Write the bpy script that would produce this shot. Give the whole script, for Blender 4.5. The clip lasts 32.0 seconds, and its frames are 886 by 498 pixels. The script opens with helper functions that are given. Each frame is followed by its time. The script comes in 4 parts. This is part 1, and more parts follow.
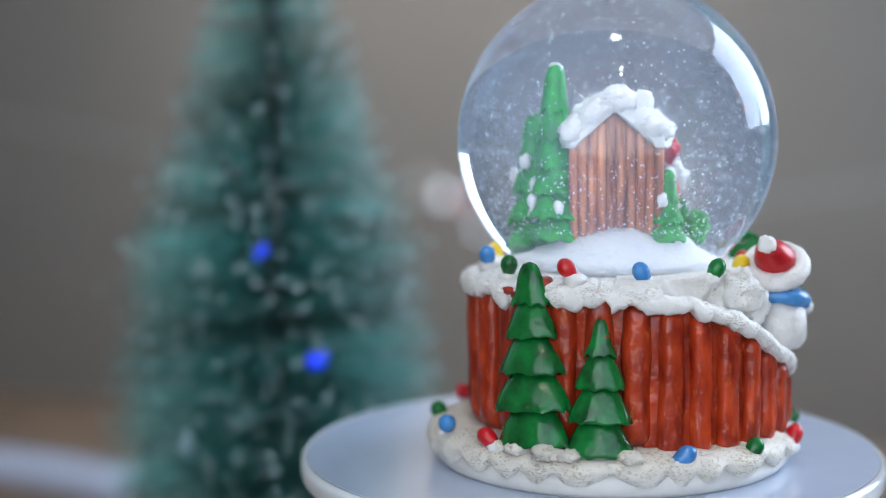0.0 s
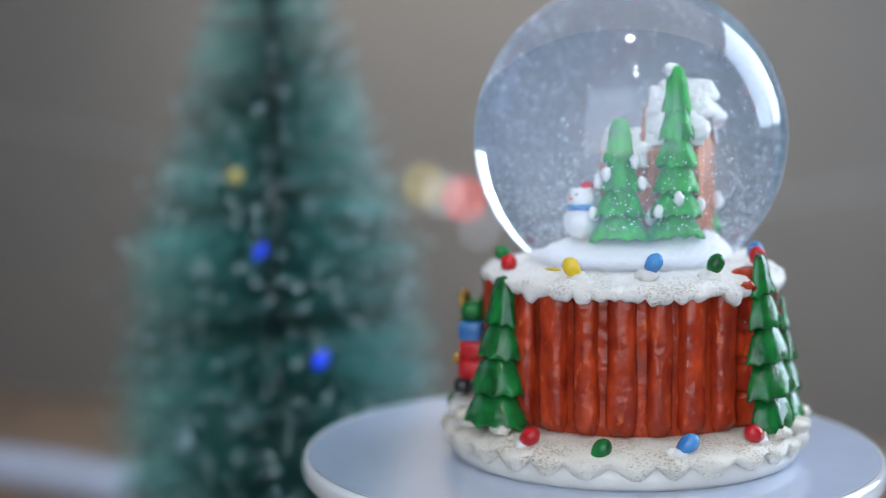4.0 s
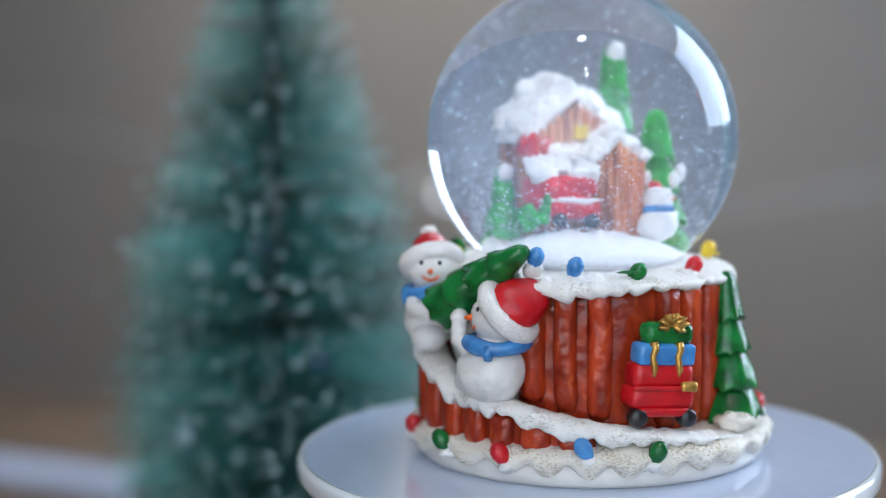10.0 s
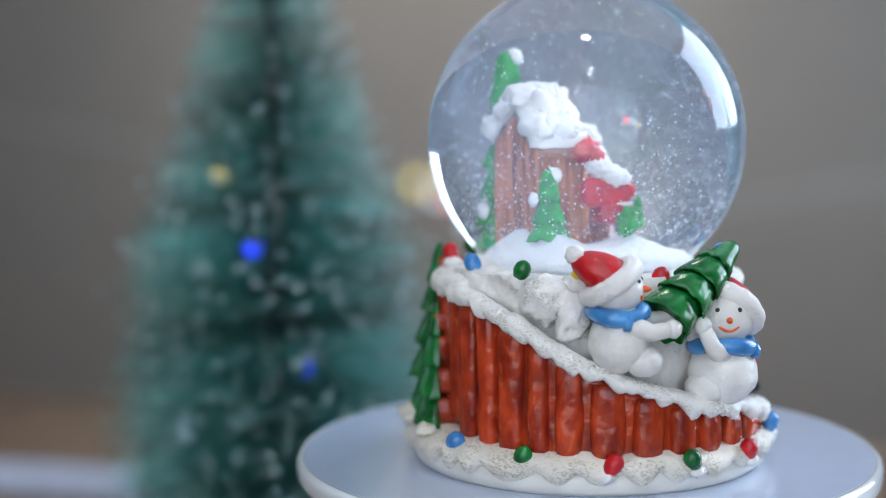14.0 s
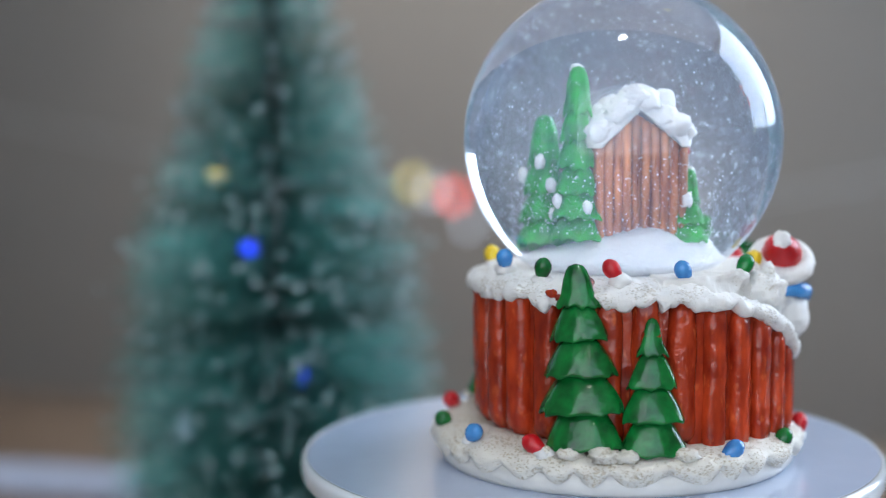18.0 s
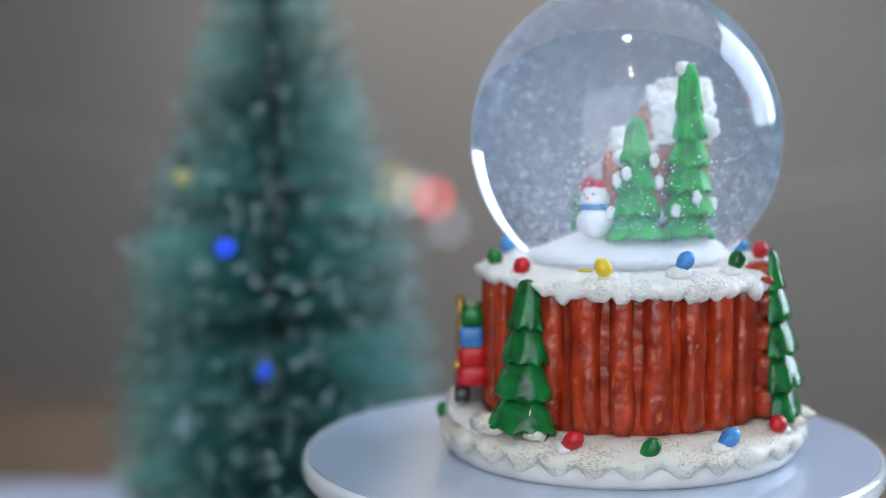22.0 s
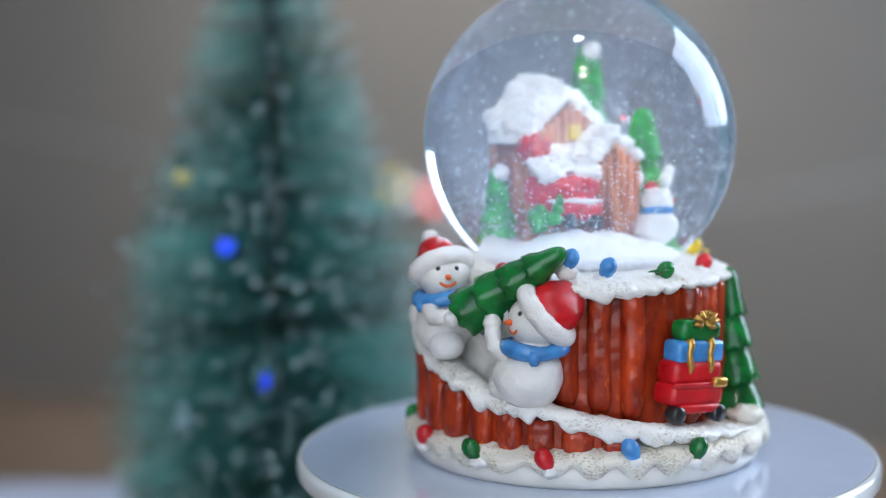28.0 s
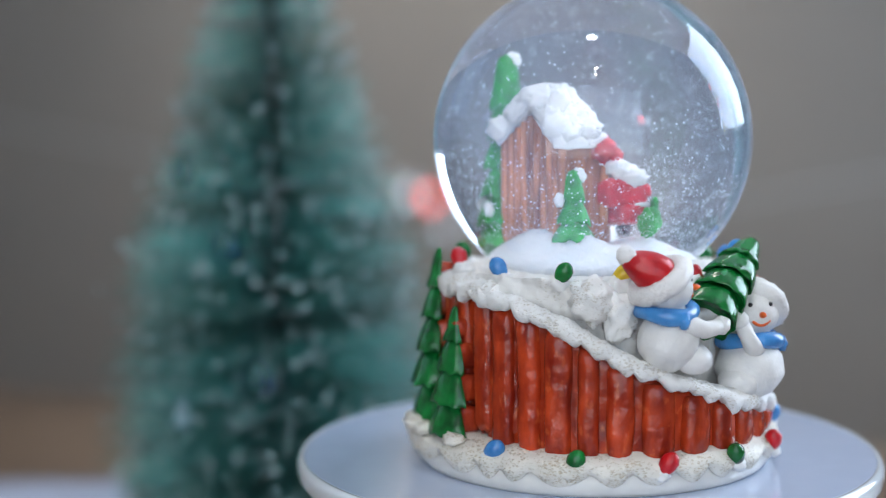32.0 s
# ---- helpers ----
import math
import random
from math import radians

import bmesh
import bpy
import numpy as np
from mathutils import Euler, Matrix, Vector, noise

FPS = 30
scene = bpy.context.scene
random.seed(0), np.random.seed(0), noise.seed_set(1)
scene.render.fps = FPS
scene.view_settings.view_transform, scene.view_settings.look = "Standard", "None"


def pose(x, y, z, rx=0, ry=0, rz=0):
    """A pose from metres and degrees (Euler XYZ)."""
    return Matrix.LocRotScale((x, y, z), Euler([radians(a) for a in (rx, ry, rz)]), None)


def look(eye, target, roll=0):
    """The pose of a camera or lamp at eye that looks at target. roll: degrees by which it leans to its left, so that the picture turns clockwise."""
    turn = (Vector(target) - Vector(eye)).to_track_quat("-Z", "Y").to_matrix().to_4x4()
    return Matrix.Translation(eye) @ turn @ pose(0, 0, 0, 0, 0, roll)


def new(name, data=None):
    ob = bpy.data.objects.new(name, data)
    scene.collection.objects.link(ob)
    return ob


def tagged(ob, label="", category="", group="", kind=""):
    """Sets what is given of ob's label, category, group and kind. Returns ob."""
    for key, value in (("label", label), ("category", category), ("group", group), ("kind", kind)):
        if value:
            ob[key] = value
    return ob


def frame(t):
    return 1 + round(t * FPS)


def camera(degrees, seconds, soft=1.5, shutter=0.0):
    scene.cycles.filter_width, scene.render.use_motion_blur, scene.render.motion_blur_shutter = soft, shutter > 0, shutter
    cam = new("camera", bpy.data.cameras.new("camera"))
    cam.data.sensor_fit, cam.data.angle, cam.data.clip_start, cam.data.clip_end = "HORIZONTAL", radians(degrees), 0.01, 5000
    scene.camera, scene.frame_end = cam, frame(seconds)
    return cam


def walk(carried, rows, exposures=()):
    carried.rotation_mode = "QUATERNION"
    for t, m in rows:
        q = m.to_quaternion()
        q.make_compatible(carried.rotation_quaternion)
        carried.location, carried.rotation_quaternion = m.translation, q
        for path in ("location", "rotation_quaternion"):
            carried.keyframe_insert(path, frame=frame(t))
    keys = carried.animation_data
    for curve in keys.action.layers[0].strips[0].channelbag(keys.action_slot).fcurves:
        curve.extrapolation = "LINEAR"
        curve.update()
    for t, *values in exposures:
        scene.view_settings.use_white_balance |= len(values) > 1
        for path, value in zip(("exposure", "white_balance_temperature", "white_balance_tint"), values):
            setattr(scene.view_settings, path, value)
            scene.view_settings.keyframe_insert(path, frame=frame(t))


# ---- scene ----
cam = camera(30.82, 32.0, soft=1.2)
EYE = (0.0, -0.3363, 0.9324)
YAW, PITCH, ROLL = radians(-5.766), radians(6.720), -0.514
AHEAD = Vector((math.sin(YAW) * math.cos(PITCH), math.cos(YAW) * math.cos(PITCH), -math.sin(PITCH)))
VIEW = look(EYE, Vector(EYE) + AHEAD, ROLL)
# a fast lens focused on the front of the ornament
cam.data.dof.use_dof = True
cam.data.dof.focus_distance = 0.307
cam.data.dof.aperture_fstop = 6.4
walk(cam, [(0, VIEW), (32, VIEW)], exposures=[(0, 0.06), (32, 0.06)])

# ---- light ----
world = bpy.data.worlds.new("daylight")
scene.world = world
world.use_nodes = True
wn = world.node_tree.nodes
sky = wn.new("ShaderNodeTexSky")
sky.sky_type = "NISHITA"
sky.sun_disc = False
sky.sun_elevation, sky.sun_rotation = radians(35), radians(200)
wn["Background"].inputs["Strength"].default_value = 0.12
world.node_tree.links.new(sky.outputs[0], wn["Background"].inputs["Color"])


def area_lamp(name, eye, target, w, h, power, color):
    data = bpy.data.lights.new(name, "AREA")
    data.shape, data.size, data.size_y, data.energy, data.color = "RECTANGLE", w, h, power, color
    ob = new(name, data)
    ob.matrix_world = look(eye, target)
    return ob


# daylight in the window openings, beside the table and behind the camera
DAY = (0.66, 0.80, 1.0)
area_lamp("daylight_side", (1.46, 0.95, 1.60), (0.0, 0.45, 1.20), 1.15, 1.25, 37.0, DAY)
area_lamp("daylight_rear", (0.10, -1.78, 1.45), (0.1, 0.0, 1.1), 2.5, 1.65, 20.0, DAY)
area_lamp("daylight_west", (-1.57, 0.80, 1.65), (0.0, 0.60, 1.45), 0.5, 0.9, 0.7, DAY)

MM = 0.001
TABLE_Z, PLATE_Z = 0.75, 0.85
CLOTH_Z = 0.75


# ---- materials ----
def material(name, color, rough=0.5, metal=0.0, vary=0.25, scale=60.0, bump=0.0, bump_scale=300.0, second=None, mix_scale=0.0,
             pits=False, coat=0.0, per_object=0.0, spec=0.5, stretch=None):
    m = bpy.data.materials.new(name)
    m.use_nodes = True
    nt, nodes = m.node_tree, m.node_tree.nodes
    bsdf = nodes["Principled BSDF"]
    bsdf.inputs["Roughness"].default_value = rough
    bsdf.inputs["Metallic"].default_value = metal
    bsdf.inputs["Coat Weight"].default_value = coat
    bsdf.inputs["Coat Roughness"].default_value = 0.12
    bsdf.inputs["Specular IOR Level"].default_value = spec
    co = nodes.new("ShaderNodeTexCoord")
    fine = nodes.new("ShaderNodeTexNoise")
    fine.inputs["Scale"].default_value = scale
    fine.inputs["Detail"].default_value = 6
    if stretch:
        mapping = nodes.new("ShaderNodeMapping")
        mapping.inputs["Scale"].default_value = stretch
        nt.links.new(co.outputs["Object"], mapping.inputs["Vector"])
        nt.links.new(mapping.outputs["Vector"], fine.inputs["Vector"])
    else:
        nt.links.new(co.outputs["Object"], fine.inputs["Vector"])
    ramp = nodes.new("ShaderNodeValToRGB")
    ramp.color_ramp.elements[0].position, ramp.color_ramp.elements[1].position = 0.3, 0.72
    lo = [c * (1 - vary) for c in color]
    hi = list(second) if second else [min(1, c * (1 + vary * 0.6)) for c in color]
    ramp.color_ramp.elements[0].color = (*lo, 1)
    ramp.color_ramp.elements[1].color = (*hi, 1)
    nt.links.new(fine.outputs["Fac"], ramp.inputs["Fac"])
    out = ramp.outputs["Color"]
    if mix_scale:
        big = nodes.new("ShaderNodeTexNoise")
        big.inputs["Scale"].default_value = mix_scale
        big.inputs["Detail"].default_value = 3
        nt.links.new(co.outputs["Object"], big.inputs["Vector"])
        blend = nodes.new("ShaderNodeMix")
        blend.data_type, blend.blend_type = "RGBA", "MULTIPLY"
        shade = nodes.new("ShaderNodeValToRGB")
        shade.color_ramp.elements[0].position, shade.color_ramp.elements[1].position = 0.35, 0.65
        shade.color_ramp.elements[0].color = (0.62, 0.60, 0.58, 1)
        shade.color_ramp.elements[1].color = (1, 1, 1, 1)
        nt.links.new(big.outputs["Fac"], shade.inputs["Fac"])
        blend.inputs["Factor"].default_value = 1.0
        nt.links.new(out, blend.inputs["A"])
        nt.links.new(shade.outputs["Color"], blend.inputs["B"])
        out = blend.outputs["Result"]
    if per_object:
        info = nodes.new("ShaderNodeObjectInfo")
        hsv = nodes.new("ShaderNodeHueSaturation")
        rng = nodes.new("ShaderNodeMapRange")
        rng.inputs["To Min"].default_value, rng.inputs["To Max"].default_value = 1 - per_object, 1 + per_object
        nt.links.new(info.outputs["Random"], rng.inputs["Value"])
        nt.links.new(rng.outputs["Result"], hsv.inputs["Value"])
        nt.links.new(out, hsv.inputs["Color"])
        out = hsv.outputs["Color"]
    nt.links.new(out, bsdf.inputs["Base Color"])
    if bump:
        relief = nodes.new("ShaderNodeTexVoronoi" if pits else "ShaderNodeTexNoise")
        relief.inputs["Scale"].default_value = bump_scale
        nt.links.new(co.outputs["Object"], relief.inputs["Vector"])
        bm = nodes.new("ShaderNodeBump")
        bm.inputs["Strength"].default_value = bump
        bm.inputs["Distance"].default_value = 0.0006
        nt.links.new(relief.outputs["Distance" if pits else "Fac"], bm.inputs["Height"])
        nt.links.new(bm.outputs["Normal"], bsdf.inputs["Normal"])
    return m


def glow(name, color, strength):
    m = bpy.data.materials.new(name)
    m.use_nodes = True
    b = m.node_tree.nodes["Principled BSDF"]
    b.inputs["Base Color"].default_value = (*color, 1)
    b.inputs["Emission Color"].default_value = (*color, 1)
    b.inputs["Emission Strength"].default_value = strength
    return m


def glass(name, color, ior, rough=0.0):
    m = bpy.data.materials.new(name)
    m.use_nodes = True
    b = m.node_tree.nodes["Principled BSDF"]
    b.inputs["Base Color"].default_value = (*color, 1)
    b.inputs["Transmission Weight"].default_value = 1.0
    b.inputs["IOR"].default_value = ior
    b.inputs["Roughness"].default_value = rough
    return m


M_STAVE = material("red_stained_resin", (0.34, 0.018, 0.006), 0.21, vary=0.45, scale=300, second=(0.56, 0.062, 0.015),
                   bump=0.8, bump_scale=330, per_object=0.16, spec=0.45, stretch=(1, 1, 0.4))


def speckle(m, color, scale, low, high, stretch):
    """Small worn spots of another colour over a material's base colour."""
    nt = m.node_tree
    base = nt.nodes["Principled BSDF"].inputs["Base Color"]
    co = nt.nodes.new("ShaderNodeTexCoord")
    mp = nt.nodes.new("ShaderNodeMapping")
    mp.inputs["Scale"].default_value = stretch
    tex = nt.nodes.new("ShaderNodeTexNoise")
    tex.inputs["Scale"].default_value, tex.inputs["Detail"].default_value = scale, 3
    rng = nt.nodes.new("ShaderNodeMapRange")
    rng.inputs["From Min"].default_value, rng.inputs["From Max"].default_value = low, high
    mix = nt.nodes.new("ShaderNodeMix")
    mix.data_type = "RGBA"
    mix.inputs["B"].default_value = (*color, 1)
    nt.links.new(co.outputs["Object"], mp.inputs["Vector"])
    nt.links.new(mp.outputs["Vector"], tex.inputs["Vector"])
    nt.links.new(tex.outputs["Fac"], rng.inputs["Value"])
    nt.links.new(rng.outputs["Result"], mix.inputs["Factor"])
    nt.links.new(base.links[0].from_socket, mix.inputs["A"])
    nt.links.new(mix.outputs["Result"], base)


speckle(M_STAVE, (0.72, 0.15, 0.042), 560, 0.60, 0.86, (1, 1, 0.5))
speckle(M_STAVE, (0.15, 0.014, 0.008), 210, 0.50, 0.78, (1, 1, 0.35))


def porous(name, color, pit_color, share=0.5, scale=1150.0, deep=0.35):
    """Cast resin snow: a pale skin broken by small pores; pit_color holds their dirt and painted shade; share: how much
    of it is pitted.
    """
    m = bpy.data.materials.new(name)
    m.use_nodes = True
    nt, nodes = m.node_tree, m.node_tree.nodes
    b = nodes["Principled BSDF"]
    b.inputs["Roughness"].default_value = 0.5
    co = nodes.new("ShaderNodeTexCoord")
    bend = nodes.new("ShaderNodeTexNoise")
    bend.inputs["Scale"].default_value = 700
    nt.links.new(co.outputs["Object"], bend.inputs["Vector"])
    warp = nodes.new("ShaderNodeMix")
    warp.data_type, warp.blend_type = "RGBA", "ADD"
    warp.inputs["Factor"].default_value = 0.0011
    nt.links.new(co.outputs["Object"], warp.inputs["A"])
    nt.links.new(bend.outputs["Color"], warp.inputs["B"])
    squash = nodes.new("ShaderNodeMapping")
    squash.inputs["Scale"].default_value = (1, 1, 2.5)
    nt.links.new(warp.outputs["Result"], squash.inputs["Vector"])
    cells = nodes.new("ShaderNodeTexVoronoi")
    cells.inputs["Scale"].default_value = scale
    nt.links.new(squash.outputs["Vector"], cells.inputs["Vector"])
    patch = nodes.new("ShaderNodeTexNoise")
    patch.inputs["Scale"].default_value, patch.inputs["Detail"].default_value = 170, 4
    nt.links.new(co.outputs["Object"], patch.inputs["Vector"])
    spread = nodes.new("ShaderNodeMapRange")
    spread.inputs["From Min"].default_value, spread.inputs["From Max"].default_value = 0.62 - 0.4 * share, 0.80 - 0.3 * share
    spread.inputs["To Min"].default_value, spread.inputs["To Max"].default_value = 0.0, 0.34
    nt.links.new(patch.outputs["Fac"], spread.inputs["Value"])
    less = nodes.new("ShaderNodeMath")
    less.operation = "SUBTRACT"
    nt.links.new(cells.outputs["Distance"], less.inputs[0])
    nt.links.new(spread.outputs["Result"], less.inputs[1])
    mask = nodes.new("ShaderNodeMapRange")
    mask.interpolation_type = "SMOOTHSTEP"
    mask.inputs["From Min"].default_value, mask.inputs["From Max"].default_value = -0.10, 0.24
    nt.links.new(less.outputs[0], mask.inputs["Value"])
    mix = nodes.new("ShaderNodeMix")
    mix.data_type = "RGBA"
    mix.inputs["A"].default_value, mix.inputs["B"].default_value = (*pit_color, 1), (*color, 1)
    nt.links.new(mask.outputs["Result"], mix.inputs["Factor"])
    nt.links.new(mix.outputs["Result"], b.inputs["Base Color"])
    lump = nodes.new("ShaderNodeTexNoise")
    lump.inputs["Scale"].default_value, lump.inputs["Detail"].default_value = 520, 3
    nt.links.new(co.outputs["Object"], lump.inputs["Vector"])
    height = nodes.new("ShaderNodeMath")
    height.operation = "MULTIPLY_ADD"
    height.inputs[1].default_value = 1.5
    nt.links.new(lump.outputs["Fac"], height.inputs[0])
    nt.links.new(mask.outputs["Result"], height.inputs[2])
    relief = nodes.new("ShaderNodeBump")
    relief.inputs["Strength"].default_value, relief.inputs["Distance"].default_value = deep, 0.0005
    nt.links.new(height.outputs[0], relief.inputs["Height"])
    nt.links.new(relief.outputs["Normal"], b.inputs["Normal"])
    return m


M_SNOW = porous("porous_white_resin", (0.785, 0.774, 0.741), (0.610, 0.561, 0.480), 0.60, 1250.0, 0.55)
M_SNOW_FOOT = porous("cream_porous_resin", (0.72, 0.68, 0.595), (0.55, 0.465, 0.335), 0.72, 1250.0, 0.55)
M_BANK = porous("pressed_white_resin", (0.72, 0.70, 0.66), (0.60, 0.555, 0.48), 0.30, 900.0, 0.35)
M_FLUFF = porous("rough_white_fluff", (0.82, 0.80, 0.77), (0.72, 0.695, 0.655), 0.8, 1700.0, 0.5)
M_SNOW_SMOOTH = material("smooth_white_resin", (0.74, 0.725, 0.695), 0.45, vary=0.09, scale=260, bump=0.45, bump_scale=650)
M_RING = material("cream_base_resin", (0.74, 0.715, 0.66), 0.35, vary=0.1, scale=150, bump=0.1, bump_scale=300)
M_GREEN = material("glossy_green_paint", (0.002, 0.082, 0.014), 0.20, vary=0.45, scale=250, second=(0.005, 0.20, 0.036), bump=0.4, bump_scale=330, spec=0.5)
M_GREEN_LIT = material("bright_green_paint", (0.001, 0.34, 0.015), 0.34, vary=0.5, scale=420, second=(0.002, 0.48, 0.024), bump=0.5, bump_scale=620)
M_RED = material("glossy_red_paint", (0.54, 0.004, 0.010), 0.36, vary=0.3, scale=250, bump=0.3, bump_scale=420, coat=0.15)
M_RED_IN = material("satin_red_paint", (0.74, 0.0, 0.008), 0.35, vary=0.35, scale=500, bump=0.3, bump_scale=700)
M_BLUE = material("glossy_blue_paint", (0.035, 0.21, 0.56), 0.26, vary=0.3, scale=250, second=(0.07, 0.32, 0.70), bump=0.1, bump_scale=400, coat=0.4)
M_YELLOW = material("glossy_yellow_paint", (0.80, 0.55, 0.02), 0.28, vary=0.2, scale=250, coat=0.4)
M_ORANGE = material("orange_paint", (0.78, 0.12, 0.015), 0.35, vary=0.2, scale=400)
M_BLACK = material("black_paint", (0.010, 0.010, 0.012), 0.28, vary=0.4, scale=300, coat=0.3)
M_GOLD = material("gold_paint", (0.62, 0.36, 0.09), 0.32, metal=0.85, vary=0.35, scale=600, bump=0.25, bump_scale=700)
M_PLANK = material("brown_washed_resin", (0.50, 0.090, 0.018), 0.45, vary=0.5, scale=900, second=(0.85, 0.33, 0.13), bump=0.3, bump_scale=700, per_object=0.22, stretch=(1, 1, 0.12))
M_FROST = porous("frosted_snow_roof", (0.90, 0.88, 0.85), (0.84, 0.80, 0.75), 0.6, 1500.0, 0.4)
M_FLOORSNOW = material("soft_white_drift", (0.93, 0.94, 0.95), 0.6, vary=0.06, scale=700, bump=0.9, bump_scale=700)
fb = M_FLOORSNOW.node_tree.nodes["Principled BSDF"]
fb.inputs["Subsurface Weight"].default_value = 1.0
fb.inputs["Subsurface Radius"].default_value = (1, 1, 1)
fb.inputs["Subsurface Scale"].default_value = 0.014
M_FLAKE = material("white_glitter_flake", (0.9, 0.9, 0.92), 0.3, vary=0.05)
M_GLASS = glass("clear_ball_glass", (0.99, 0.995, 1.0), 1.5)
M_WATER = glass("clear_water_globe", (0.985, 0.99, 1.0), 1.5 / 1.335, 0.02)
milky = M_WATER.node_tree
haze = milky.nodes.new("ShaderNodeBsdfTranslucent")
haze.inputs["Color"].default_value = (0.60, 0.76, 1.0, 1)
film = milky.nodes.new("ShaderNodeMixShader")
film.inputs["Fac"].default_value = 0.150
milky.links.new(milky.nodes["Principled BSDF"].outputs[0], film.inputs[1])
milky.links.new(haze.outputs[0], film.inputs[2])
milky.links.new(film.outputs[0], milky.nodes["Material Output"].inputs["Surface"])
M_PLATE = glass("frosted_acrylic", (0.90, 0.94, 0.98), 1.47, 0.06)
cloudy = M_PLATE.node_tree
pb = cloudy.nodes["Principled BSDF"]
pb.inputs["Transmission Weight"].default_value = 0.22
pb.inputs["Coat Weight"].default_value = 0.85
pb.inputs["Coat Roughness"].default_value = 0.05
pb.inputs["Coat IOR"].default_value = 1.6
pb.inputs["Base Color"].default_value = (0.60, 0.70, 0.90, 1)
smear = cloudy.nodes.new("ShaderNodeTexNoise")
smear.inputs["Scale"].default_value = 22
smear_range = cloudy.nodes.new("ShaderNodeMapRange")
smear_range.inputs["To Min"].default_value, smear_range.inputs["To Max"].default_value = 0.10, 0.28
cloudy.links.new(smear.outputs["Fac"], smear_range.inputs["Value"])
cloudy.links.new(smear_range.outputs["Result"], pb.inputs["Roughness"])
M_RIM = material("polished_acrylic_edge", (0.92, 0.97, 1.0), 0.08, vary=0.04, scale=30, coat=0.6)
M_RIM.node_tree.nodes["Principled BSDF"].inputs["Transmission Weight"].default_value = 0.35
M_STEM = material("frosted_white_acrylic", (0.80, 0.81, 0.85), 0.3, vary=0.05, scale=40)
M_BRISTLE = material("teal_green_bristle", (0.038, 0.195, 0.177), 0.30, vary=0.9, scale=30, second=(0.13, 0.54, 0.50), mix_scale=24, stretch=(0.6, 0.6, 4.0))
bn = M_BRISTLE.node_tree
geo = bn.nodes.new("ShaderNodeNewGeometry")
lively = bn.nodes.new("ShaderNodeMapRange")
lively.inputs["To Min"].default_value, lively.inputs["To Max"].default_value = 0.35, 1.75
bn.links.new(geo.outputs["Random Per Island"], lively.inputs["Value"])
dye = bn.nodes.new("ShaderNodeHueSaturation")
bn.links.new(lively.outputs["Result"], dye.inputs["Value"])
bn.links.new(bn.nodes["Principled BSDF"].inputs["Base Color"].links[0].from_socket, dye.inputs["Color"])
bn.links.new(dye.outputs["Color"], bn.nodes["Principled BSDF"].inputs["Base Color"])
# this pale tone paints the tips' glints along with their frost
M_TIP = material("frosted_tip_glint", (0.52, 0.66, 0.67), 0.12, vary=0.3, scale=90, coat=0.5)
M_WIRE = material("dark_twisted_wire", (0.015, 0.03, 0.03), 0.5, vary=0.3, scale=300)
M_WALL = material("grey_wall_paint", (0.232, 0.208, 0.183), 0.8, vary=0.05, scale=3, bump=0.08, bump_scale=150, mix_scale=0)
M_CEIL = material("white_ceiling_paint", (0.78, 0.78, 0.77), 0.85, vary=0.03, scale=4)
M_FLOOR = material("oak_floor", (0.25, 0.16, 0.09), 0.45, vary=0.35, scale=9, bump=0.1, bump_scale=60)
M_TABLE = material("brown_wood_top", (0.135, 0.076, 0.041), 0.5, vary=0.25, scale=14, second=(0.19, 0.117, 0.07), bump=0.1, bump_scale=120)
M_CLOTH = material("white_felt", (0.36, 0.38, 0.455), 0.9, vary=0.08, scale=60, bump=0.4, bump_scale=220)
M_FRAME = material("white_window_paint", (0.78, 0.78, 0.77), 0.4, vary=0.04, scale=10)
M_PANE = glass("window_pane_glass", (1, 1, 1), 1.45)
M_CABLE = material("clear_cable", (0.45, 0.45, 0.45), 0.3, vary=0.1)


# ---- mesh helpers ----
def mesh_from(name, verts, faces, mat, smooth=True):
    me = bpy.data.meshes.new(name)
    me.from_pydata([tuple(v) for v in verts], [], faces)
    me.validate()
    if smooth:
        me.polygons.foreach_set("use_smooth", [True] * len(me.polygons))
    me.materials.append(mat)
    me.update()
    return me


def part(name, data, material_, parent, label=""):
    """Links a bmesh, or a (verts, faces) pair, as one mesh object under a thing or a part."""
    if isinstance(data, tuple):
        me = mesh_from(name, data[0], data[1], material_)
    elif isinstance(data, bpy.types.Mesh):
        me = data
    else:
        me = bpy.data.meshes.new(name)
        bmesh.ops.recalc_face_normals(data, faces=data.faces)
        data.to_mesh(me)
        data.free()
        me.polygons.foreach_set("use_smooth", [True] * len(me.polygons))
        me.materials.append(material_)
    ob = new(name, me)
    if parent is not None:
        ob.parent = parent
    if label:
        ob["label"] = label
    return ob


def join(*pieces):
    verts, faces = [], []
    for v, f in pieces:
        n = len(verts)
        verts += [tuple(p) for p in v]
        faces += [tuple(i + n for i in q) for q in f]
    return verts, faces


def moved(piece, m):
    return [tuple(m @ Vector(p)) for p in piece[0]], piece[1]


def grid(rows, closed=True, cap_start=False, cap_end=False):
    """Quads between rows of points; closed joins the last column to the first."""
    n = len(rows[0])
    verts = [p for row in rows for p in row]
    faces = []
    for i in range(len(rows) - 1):
        for j in range(n if closed else n - 1):
            k = (j + 1) % n
            faces.append((i * n + j, i * n + k, (i + 1) * n + k, (i + 1) * n + j))
    if cap_start:
        faces.append(tuple(range(n))[::-1])
    if cap_end:
        faces.append(tuple((len(rows) - 1) * n + j for j in range(n)))
    return verts, faces


